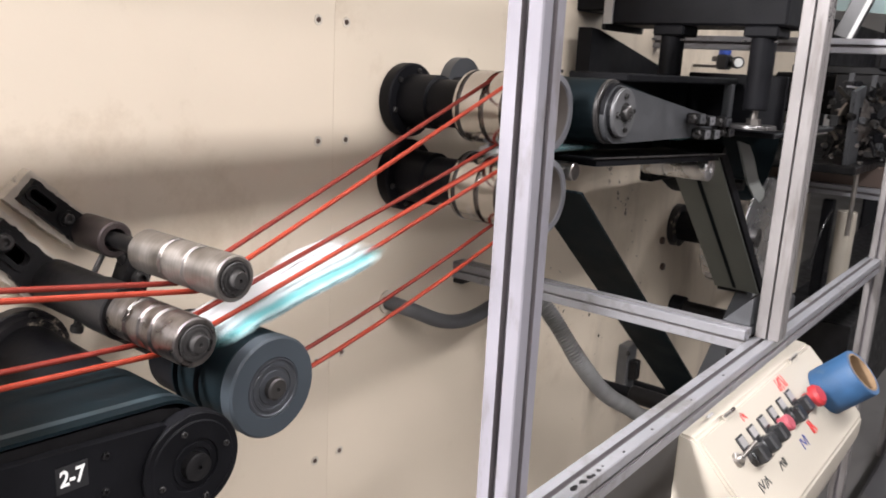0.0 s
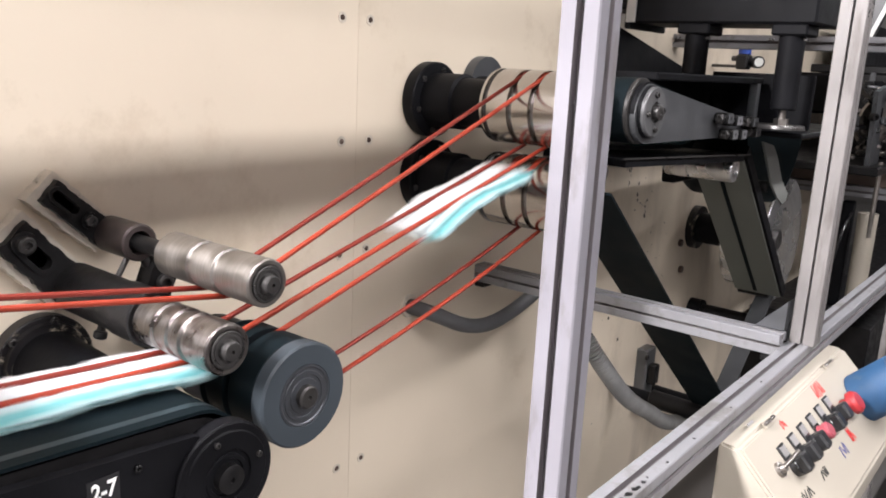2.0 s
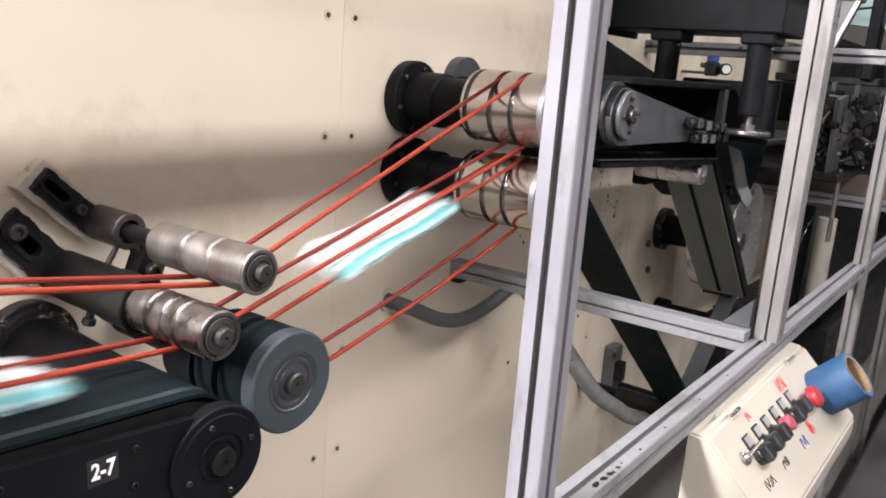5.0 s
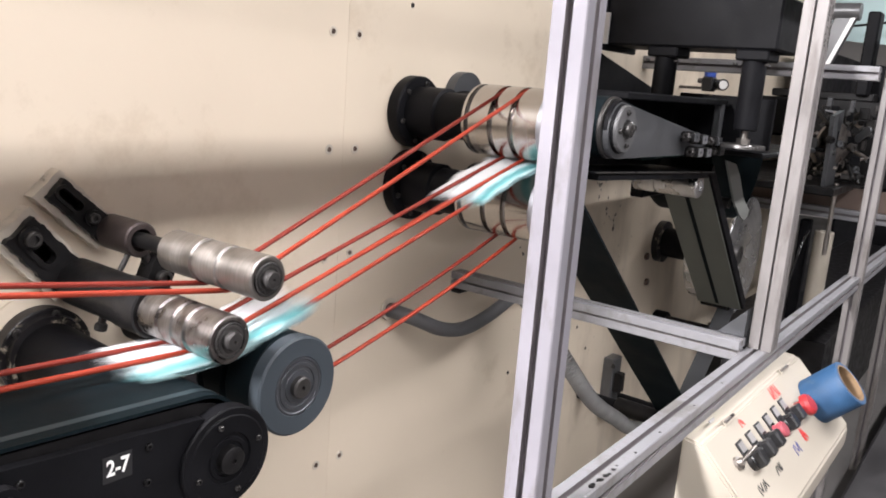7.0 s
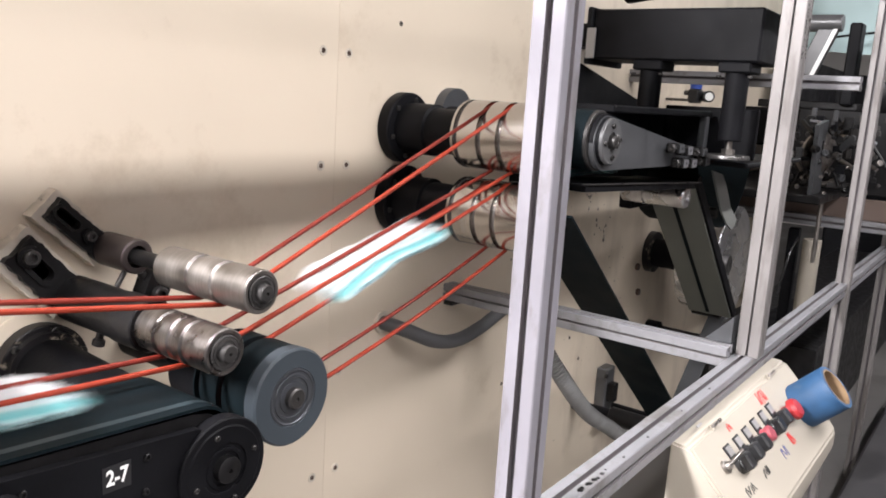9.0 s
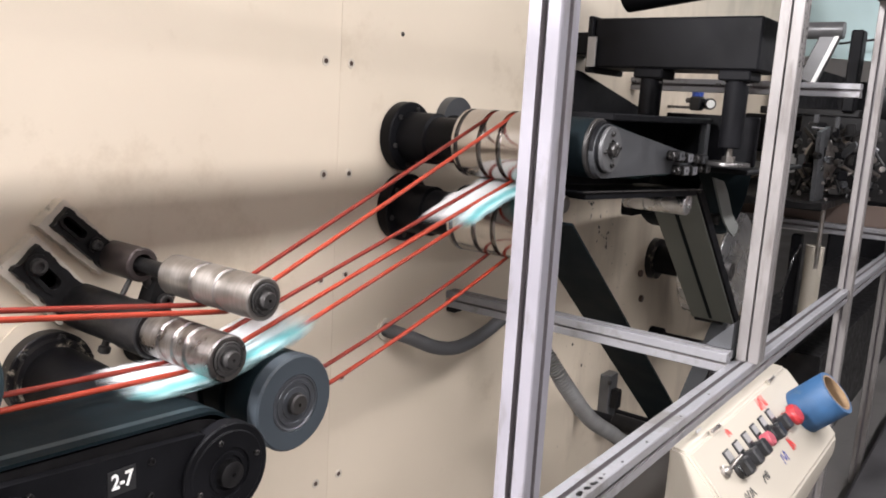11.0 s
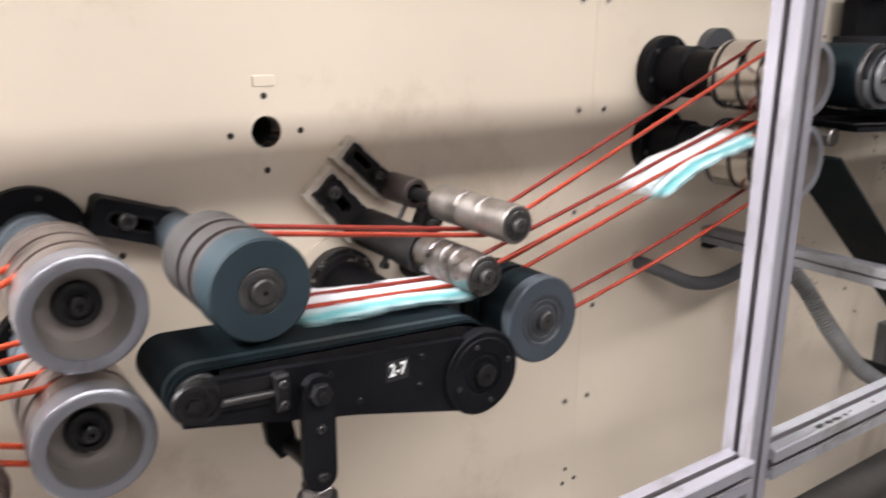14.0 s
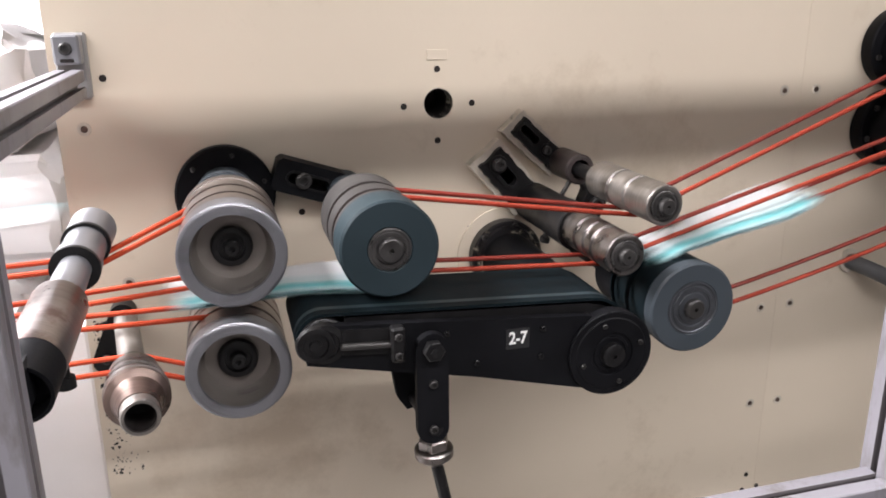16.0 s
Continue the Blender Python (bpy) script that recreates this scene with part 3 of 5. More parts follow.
def nip_pulley(x, z, label, flange_r=0.078, spin=1):
    """A hollow-fronted grooved pulley on a flanged shaft."""
    t = thing("nip_pulley", (x, Y, z), label, "pulley", "pair of nip pulleys")
    part("flange", lathe([(0, 0), (0, flange_r - 0.003), (0.003, flange_r), (0.022, flange_r), (0.025, flange_r - 0.003), (0.025, 0)], (x, Y, z), (0, -1, 0)), BLACK, t, "chipped black mounting flange")
    spokes_bolts(t, x, Y - 0.025, z, flange_r - 0.014, 6)
    part("neck", lathe([(0.024, 0), (0.024, 0.046), (0.07, 0.046), (0.072, 0.05), (0.086, 0.05), (0.088, 0.047), (0.186, 0.047), (0.187, 0)], (x, Y, z), (0, -1, 0)), RUBBER_GREY, t)
    part("neck_ring", lathe([(0.150, 0.045), (0.150, 0.052), (0.166, 0.052), (0.166, 0.045)], (x, Y, z), (0, -1, 0)), BLACK, t)
    r, pr = 0.0645, [(0.186, 0), (0.186, 0.0625), (0.188, 0.0645)]
    for g in (Y - 0.93, Y - CY[1], Y - CY[0], Y - 0.80):
        w, q = (0.0046, 0.017) if g in (Y - CY[1], Y - CY[0]) else (0.003, 0.003)
        pr += [(g - w, r), (g - w + 0.001, r - q), (g + w - 0.001, r - q), (g + w, r)]
    pr += [(0.331, r)]
    drum = part("drum", lathe(pr, (x, Y, z), (0, -1, 0), 64), DRUM_STEEL, t, origin=(x, Y, z))
    part("rim", lathe([(0.331, r), (0.333, r + 0.001), (0.362, r + 0.001), (0.364, r - 0.001), (0.365, 0.060), (0.364, 0.0505), (0.360, 0.0495)], (x, Y, z), (0, -1, 0), 64), PULLEY_RIM, drum, "grey machined rim")
    part("cup", lathe([(0.360, 0.0495), (0.326, 0.046), (0.320, 0.042), (0.318, 0.03), (0.318, 0)], (x, Y, z), (0, -1, 0), 64), CUP, drum, "dusty brown hollow face")
    part("hub", lathe([(0.318, 0.026), (0.326, 0.025), (0.328, 0.022), (0.328, 0.017), (0.324, 0.016), (0.324, 0.011), (0.334, 0.010), (0.336, 0.008), (0.336, 0.004), (0.331, 0.003), (0.331, 0)], (x, Y, z), (0, -1, 0), 40), BLACK_WORN, t)
    SPIN.append((drum, r, spin))
    return t


nip_pulley(0.010, 1.184, "steel grooved nip pulley with a hollow dusty face", spin=1)
nip_pulley(0.006, 1.033, "lower steel grooved nip pulley with hollow face", 0.062, spin=-1)


def bearing(parent, x, y, z, r, shaft=0.014, material=None):
    """Ringed bearing seat round a shaft end, on a roller's front face."""
    part("bearing", lathe([(-0.001, r), (0.0016, r), (0.0022, r * 0.94), (0.0006, r * 0.9), (0.0006, r * 0.82), (0.002, r * 0.8), (0.002, r * 0.7), (0.0004, r * 0.68), (0.0004, r * 0.58), (0.0018, r * 0.56), (0.0018, shaft)],
                          (x, y, z), (0, -1, 0), 40), material or BEARING, parent, "ringed bearing face")
    part("shaft_end", lathe([(-0.01, shaft), (0.009, shaft), (0.011, shaft * 0.84), (0.011, shaft * 0.2), (0.007, shaft * 0.12), (0.007, 0)], (x, y, z), (0, -1, 0), 28), BOLT, parent)


def slotted_arm(parent, x0, z0, x1, z1, r, y0, y1, sx0, sz0, sx1, sz1, sr):
    """A flat black arm with a lipped slot, square at its free end."""
    a = math.atan2(z1 - z0, x1 - x0)
    ux, uz, vx, vz = math.cos(a), math.sin(a), -math.sin(a), math.cos(a)
    k = r * 0.25
    out = [(x0 - ux * (r - k) - vx * r, z0 - uz * (r - k) - vz * r), (x1 - vx * r, z1 - vz * r), (x1 + vx * r, z1 + vz * r),
           (x0 - ux * (r - k) + vx * r, z0 - uz * (r - k) + vz * r), (x0 - ux * r + vx * (r - k), z0 - uz * r + vz * (r - k)), (x0 - ux * r - vx * (r - k), z0 - uz * r - vz * (r - k))]
    part("slotted_arm", prism(out, y0, y1, [capsule(sx0, sz0, sx1, sz1, sr)]), BLACK, parent, smooth=False)
    part("slot_lip", prism(capsule(sx0, sz0, sx1, sz1, sr + 0.004), y0 - 0.0022, y0 - 0.0002, [capsule(sx0, sz0, sx1, sz1, sr)]), BLACK_WORN, parent, smooth=False)
    part("slot_back", prism(capsule(sx0, sz0, sx1, sz1, sr + 0.001), y1 - 0.004, y1 - 0.001), HOLE, parent, smooth=False)


def tension_roller():
    """The large rubber-faced roller over the belt, on a slotted arm."""
    x, z, r = 0.2005, 1.177, 0.064
    t = thing("press_roller", (x, Y, z), "blue-grey rubber press roller on a black slotted arm", "roller")
    slotted_arm(t, 0.112, 1.210, 0.215, 1.176, 0.027, 1.095, Y, 0.116, 1.2085, 0.163, 1.193, 0.009)
    screw(t, 0.131, 1.098, 1.204, 0.013, name="clamp_screw")
    part("arm_hub", rod((x, Y, z), (x, 0.952, z), 0.033, 0.003), RUBBER_GREY, t, "worn grey arm hub")
    part("collar", lathe([(0, 0), (0, 0.040), (0.012, 0.040), (0.014, 0.038), (0.014, 0)], (x, 0.972, z), (0, -1, 0)), BLACK_WORN, t)
    s = part("tread", lathe([(0, 0), (0, r - 0.004), (0.003, r - 0.002), (0.063, r - 0.002), (0.064, r - 0.016), (0.074, r - 0.016), (0.075, r - 0.002), (0.109, r - 0.002), (0.110, r - 0.016), (0.120, r - 0.016), (0.121, r - 0.002), (0.136, r - 0.002), (0.137, r - 0.004)],
                             (x, 0.957, z), (0, -1, 0), 64), TREAD, t, "worn brown grooved tread", origin=(x, 0.957, z))
    part("front_band", lathe([(0.137, r - 0.004), (0.138, r), (0.186, r), (0.189, r - 0.003), (0.189, 0.03), (0.187, 0.028), (0.187, 0)], (x, 0.957, z), (0, -1, 0), 64), RUBBER, s)
    bearing(t, x, 0.770, z, 0.028, 0.0165)
    SPIN.append((s, r, 1))


tension_roller()


def cord_roller(x, z, r, y0, y1, label, shaft_r, collar, grooves, name):
    """A small steel cord roller on a clamped shaft and a slotted foot on a chipped cream pad."""
    t = thing(name, (x, Y, z), label, "roller")
    pr = [(0, 0), (0, r - 0.002), (0.002, r)]
    for g in grooves:
        pr += [(g - 0.006, r), (g - 0.0035, r - 0.0028), (g + 0.0035, r - 0.0028), (g + 0.006, r)]
    n = y1 - y0
    pr += [(n - 0.002, r), (n, r - 0.002), (n, r * 0.8), (n - 0.002, r * 0.76), (n - 0.002, 0)]
    part("sleeve", lathe(pr, (x, y1, z), (0, -1, 0), 48), STEEL if name == "upper_cord_roller" else STEEL_DARK, t)
    bearing(t, x, y0, z, r * 0.74, r * 0.4)
    part("shaft", rod((x, y1 - 0.005, z), (x, collar[1] + 0.005, z), shaft_r), BLACK_WORN, t)
    return t


def worn(poly, seed, amount, step=0.006):
    """An outline whose edges are nibbled by wear."""
    rnd = random.Random(seed)
    out = []
    for (ax, az), (bx, bz) in zip(poly, poly[1:] + poly[:1]):
        n = max(2, int(math.hypot(bx - ax, bz - az) / step))
        for k in range(n):
            f = k / n
            g = 0.3 if k == 0 else 1.0
            out.append((ax + (bx - ax) * f + g * rnd.uniform(-amount, amount), az + (bz - az) * f + g * rnd.uniform(-amount, amount)))
    return out


def foot(t, x0, z0, x1, z1, r, y0, s0, s1, screw_at, seed):
    """Slotted foot at a slant with a raised lip round its slot, on its paint-chipped pad."""
    a = math.atan2(z1 - z0, x1 - x0)
    ux, uz, vx, vz = math.cos(a), math.sin(a), -math.sin(a), math.cos(a)

    def at(p, q):
        return (x0 + ux * p + vx * q, z0 + uz * p + vz * q)

    n = math.hypot(x1 - x0, z1 - z0)
    pad = [at(-r * 0.55 - 0.012, -r - 0.010), at(n, -r - 0.008), at(n, r + 0.006), at(-r * 0.55 - 0.008, r + 0.006)]
    part("pad", prism(worn(pad, seed, 0.0012), y0 + 0.012, Y), CREAM_CHIP, t, "chipped cream mounting pad", smooth=False)
    sx, sz = at(s0, 0)
    ex, ez = at(s1, 0)
    e = r * 0.55
    plate = [at(-e, -r), at(n, -r), at(n, r), at(-e, r * 0.9)]
    part("foot", prism(worn(plate, seed + 1, 0.0014), y0, y0 + 0.016, [capsule(sx, sz, ex, ez, r * 0.36)]), BLACK_WORN, t, smooth=False)
    part("slot_back", prism(capsule(sx, sz, ex, ez, r * 0.36 + 0.001), y0 + 0.012, y0 + 0.015), HOLE, t, smooth=False)
    part("slot_lip", prism(capsule(sx, sz, ex, ez, r * 0.62), y0 - 0.0035, y0 - 0.0002, [capsule(sx, sz, ex, ez, r * 0.36)]), BLACK_WORN, t, smooth=False)
    qx, qz = at(screw_at, 0)
    part("washer", lathe([(0, 0.002), (0, r * 0.62), (0.003, r * 0.6), (0.003, 0)], (qx, y0 - 0.0035, qz), (0, -1, 0), 20), BLACK_WORN, t)
    screw(t, qx, y0 - 0.0065, qz, r * 0.42, name="clamp_screw")


U = cord_roller(0.583, 1.206, 0.0285, 0.766, 0.955, "steel cord roller clamped on a black slotted foot", 0.0115, (0.985, 1.06), (0.075, 0.125), "upper_cord_roller")
part("collar", lathe([(0, 0), (0, 0.022), (0.002, 0.0255), (0.078, 0.0255), (0.080, 0.023), (0.080, 0.0165), (0.060, 0.0160), (0.060, 0.0115)], (0.583, 1.112, 1.206), (0, -1, 0)), CLAMP, U, "dark brown clamp collar")
part("clamp_bolt", rod((0.574, 1.046, 1.19), (0.556, 1.046, 1.160), 0.0040), BOLT, U)
part("bolt_head", rod((0.557, 1.046, 1.162), (0.552, 1.046, 1.153), 0.0075, seg=12), BOLT, U)
part("clamp_bolt", rod((0.590, 1.037, 1.184), (0.596, 1.037, 1.170), 0.0065, seg=12), BOLT, U)
foot(U, 0.509, 1.268, 0.583, 1.199, 0.0185, 1.105, 0.0, 0.03, 0.056, 11)
L = cord_roller(0.531, 1.138, 0.030, 0.771, 0.918, "brown steel cord roller on a thick black arm", 0.02, (0.92, 1.06), (0.045, 0.075, 0.10), "lower_cord_roller")
part("arm", lathe([(0, 0), (0, 0.034), (0.13, 0.034), (0.133, 0.036), (0.19, 0.036), (0.192, 0.034), (0.192, 0)], (0.531, 1.110, 1.138), (0, -1, 0)), BLACK_WORN, L, "thick black arm")
part("clamp_bolt", rod((0.537, 1.05, 1.108), (0.531, 1.05, 1.088), 0.0055), BOLT, L)
part("bolt_head", rod((0.532, 1.05, 1.090), (0.529, 1.05, 1.079), 0.009, seg=12), BOLT, L)
part("wedge", prism([(0.56, 1.125), (0.585, 1.10), (0.60, 1.06), (0.56, 1.08)], 0.93, 0.98), BLACK_WORN, L)
foot(L, 0.461, 1.211, 0.528, 1.134, 0.027, 1.105, 0.012, 0.04, 0.002, 31)
part("lug", prism(capsule(0.600, 1.135, 0.612, 1.165, 0.02), 1.02, 1.05), BLACK_WORN, L)
screw(L, 0.608, 1.02, 1.15, 0.012)


def idler():
    x, z, r = 0.644, 1.049, 0.068
    t = thing("idler_roller", (x, Y, z), "grey rubber-faced idler roller on a black shaft", "roller")
    part("shaft", rod((x, Y, z), (x, 0.95, z), 0.03), BLACK, t)
    part("hub", lathe([(0, 0), (0, 0.056), (0.003, 0.06), (0.075, 0.06), (0.078, 0)], (x, 0.965, z), (0, -1, 0)), BLACK, t)
    s = part("tread", lathe([(0, 0), (0, r - 0.004), (0.003, r - 0.001), (0.006, r - 0.001), (0.007, r - 0.021), (0.017, r - 0.021), (0.018, r - 0.001), (0.052, r - 0.001), (0.053, r - 0.021), (0.063, r - 0.021), (0.064, r - 0.001), (0.108, r - 0.001), (0.109, r - 0.002)], (x, 0.9, z), (0, -1, 0), 64),
             BELT, t, "dark grooved tread", origin=(x, 0.9, z))
    part("front_face", lathe([(0.109, r - 0.002), (0.111, r), (0.128, r), (0.131, r - 0.003), (0.131, 0.041), (0.129, 0.040), (0.129, 0)], (x, 0.9, z), (0, -1, 0), 64), RUBBER_GREY, s)
    bearing(t, x, 0.771, z, 0.040, 0.0150, RUBBER_DARK)
    SPIN.append((s, r, -1))


idler()


def belt_conveyor():
    """The short belt unit marked 2-7."""
    xa, za, ra, xb, zb, rb = 0.098, 1.079, 0.0335, 0.466, 1.034, 0.061
    t = thing("belt_conveyor", (0.3, 0.72, 0.9), "short black belt conveyor marked 2-7 on a swivel stand", "conveyor")
    # belt: a closed band of rubber, raised by a slide bed along its upper run
    path = [(xa + 0.01 + (ra) * math.cos(math.pi / 2 + math.pi * k / 14) * 1.0, za + ra * math.sin(math.pi / 2 + math.pi * k / 14)) for k in range(15)]
    path += [(xb + rb * math.cos(-1.25 + 2.82 * k / 20), zb + rb * math.sin(-1.25 + 2.82 * k / 20)) for k in range(21)]
    outer = path
    inner = grow(path, -0.004)
    n = len(outer)
    bm = bmesh.new()
    vs = [[bm.verts.new((p[0], y, p[1])) for p in lp] for lp, y in ((outer, 0.738), (outer, 0.870), (inner, 0.870), (inner, 0.738))]
    for k in range(n):
        k2 = (k + 1) % n
        for j in range(4):
            bm.faces.new((vs[j][k], vs[j][k2], vs[(j + 1) % 4][k2], vs[(j + 1) % 4][k]))
    belt = part("belt", bm, BELT, t)
    # pale band painted for the light caught along the belt's front edge
    o2 = grow(path, 0.0006)
    bm = bmesh.new()
    vs = [[bm.verts.new((p[0], y, p[1])) for p in lp] for lp, y in ((o2, 0.752), (o2, 0.762))]
    for k in range(n):
        k2 = (k + 1) % n
        bm.faces.new((vs[0][k], vs[0][k2], vs[1][k2], vs[1][k]))
    part("edge_stripe", bm, BELT_EDGE, belt, "pale line along the belt where its edge catches light")
    # side plates
    side = [(0.085, 1.054), (0.30, 1.010), (0.478, 0.966), (0.51, 0.985), (0.52, 1.03), (0.495, 1.062), (0.455, 1.077), (0.12, 1.102), (0.104, 1.101)]
    slot = [(0.128, 1.070), (0.195, 1.066), (0.195, 1.080), (0.128, 1.086)]
    part("side_plate", prism(side, 0.722, 0.734, [slot]), BLACK, t, smooth=False)
    part("side_plate", prism(side, 0.872, 0.884), BLACK, t, smooth=False)
    part("slide_bed", prism([(0.135, 1.09), (0.40, 1.06), (0.52, 1.02), (0.518, 1.045), (0.508, 1.064), (0.488, 1.080), (0.46, 1.087), (0.135, 1.104)], 0.742, 0.866), BLACK_WORN, t, smooth=False)
    # tail pulley, its slider and set screw
    part("tail_pulley", lathe([(0, 0), (0, 0.022), (0.002, 0.0285), (0.134, 0.0285), (0.136, 0.026), (0.148, 0.025), (0.15, 0.018), (0.148, 0.017), (0.148, 0)], (0.1075, 0.868, 1.0795), (0, -1, 0), 36), BLACK_WORN, t, "worn steel tail pulley")
    part("tail_bearing", lathe([(0, 0.024), (0.006, 0.022), (0.006, 0.016), (0.003, 0.015), (0.003, 0.008), (0.008, 0.007), (0.008, 0)], (0.096, 0.721, 1.081), (0, -1, 0), 30), BLACK_WORN, t)
    part("slider", prism([(0.128, 1.064), (0.200, 1.058), (0.200, 1.092), (0.128, 1.096)], 0.718, 0.724), BLACK_WORN, t, smooth=False)
    part("set_screw", rod((0.125, 0.714, 1.077), (0.192, 0.714, 1.073), 0.0045), BOLT, t)
    part("stop_block", box(0.186, 0.204, 0.706, 0.724, 1.050, 1.096, 0.003), BLACK_WORN, t)
    screw(t, 0.195, 0.706, 1.085, 0.005)
    screw(t, 0.195, 0.706, 1.060, 0.005)
    # drive pulley cap
    part("drive_cap", lathe([(0, 0), (0, 0.0605), (0.016, 0.0605), (0.018, 0.0585), (0.018, 0.052), (0.0195, 0.050), (0.0195, 0.031), (0.017, 0.030), (0.017, 0.026), (0.019, 0.025), (0.019, 0.021), (0.017, 0.020), (0.017, 0)], (0.488, 0.734, 1.021), (0, -1, 0), 56), BLACK, t, "black bolted drive cap")
    spokes_bolts(t, 0.488, 0.7145, 1.021, 0.043, 4, 0.0035)
    part("drive_shaft", lathe([(0, 0.016), (0.010, 0.016), (0.012, 0.013), (0.012, 0.003), (0.009, 0.0025), (0.009, 0)], (0.488, 0.717, 1.021), (0, -1, 0), 28), BLACK_WORN, t)
    part("drive_drum", lathe([(0, 0), (0, 0.052), (0.134, 0.052), (0.134, 0)], (0.493, 0.871, 1.020), (0, -1, 0), 36), BLACK_WORN, t)
    part("drive_tube", rod((0.487, Y, 1.036), (0.493, 0.88, 1.02), 0.05, 0.003), BLACK, t)
    fl = part("drive_flange", lathe([(0, 0.0), (0, 0.066), (0.02, 0.066), (0.022, 0.064), (0.022, 0.058), (0.03, 0.056), (0.03, 0)], (0.487, Y - 0.004, 1.038), (0, -1, 0), 48), CHIP_BLACK, t, "black chipped drive flange")
    spokes_bolts(fl, 0.487, Y - 0.026, 1.038, 0.058, 6, 0.006)
    part("flange_pad", lathe([(0, 0), (0, 0.086), (0.003, 0.0855), (0.004, 0.0)], (0.487, Y, 1.038), (0, -1, 0), 48), CREAM, t, "cream-painted ring")
    # plate screws and lettering
    for x, z in ((0.390, 1.067), (0.388, 1.028), (0.30, 1.03), (0.26, 1.075)):
        screw(t, x, 0.722, z, 0.004, material=BLACK_WORN)
    part("label", box(0.3395, 0.3715, 0.7212, 0.7225, 1.043, 1.071, 0), BLACK_PLASTIC, t, "black label with white figures 2-7")
    text_mesh("2-7", 0.0235, pose(0.3555, 0.7208, 1.0575, 90, 0, 0) @ Matrix.Diagonal((0.80, 1, 1, 1)), "figures", WHITE_INK, t)
    # bracket and swivel stand
    part("bracket", prism(capsule(0.236, 1.066, 0.236, 0.957, 0.0205), 0.700, 0.712), BLACK, t, smooth=False)
    part("bracket_nut", lathe([(0, 0), (0, 0.014), (0.009, 0.014), (0.011, 0.012), (0.011, 0.006), (0.014, 0.006), (0.015, 0)], (0.236, 0.700, 1.066), (0, -1, 0), 6), BLACK_WORN, t, smooth=False)
    for z in (1.02, 0.957):
        screw(t, 0.236, 0.700, z, 0.0055)
    part("rear_bracket", prism([(0.20, 1.03), (0.235, 1.03), (0.252, 0.94), (0.225, 0.935), (0.212, 0.955)], 0.80, 0.815), BLACK, t, smooth=False)
    part("cross_bolt", rod((0.239, 0.70, 0.957), (0.239, 0.82, 0.952), 0.012), BLACK_WORN, t)
    part("swivel_eye", lathe([(0, 0), (0, 0.014), (0.004, 0.016), (0.020, 0.013), (0.024, 0.012), (0.024, 0)], (0.243, 0.735, 0.948), (0.06, 0.05, -1), 20), BLACK_WORN, t)
    part("swivel_nut", lathe([(0, 0), (0, 0.019), (0.002, 0.021), (0.014, 0.021), (0.016, 0.019), (0.016, 0)], (0.2445, 0.7363, 0.925), (0.06, 0.05, -1), 6), STEEL_DARK, t, "greasy steel swivel nut", smooth=False)
    part("swivel_washer", lathe([(0, 0), (0, 0.024), (0.002, 0.026), (0.011, 0.026), (0.013, 0.023), (0.020, 0.017), (0.020, 0)], (0.2455, 0.7371, 0.909), (0.06, 0.05, -1), 28), STEEL_DARK, t)
    part("stand_rod", rod((0.246, 0.738, 0.90), (0.45, 0.86, 0.0), 0.0085), BLACK_WORN, t)


belt_conveyor()


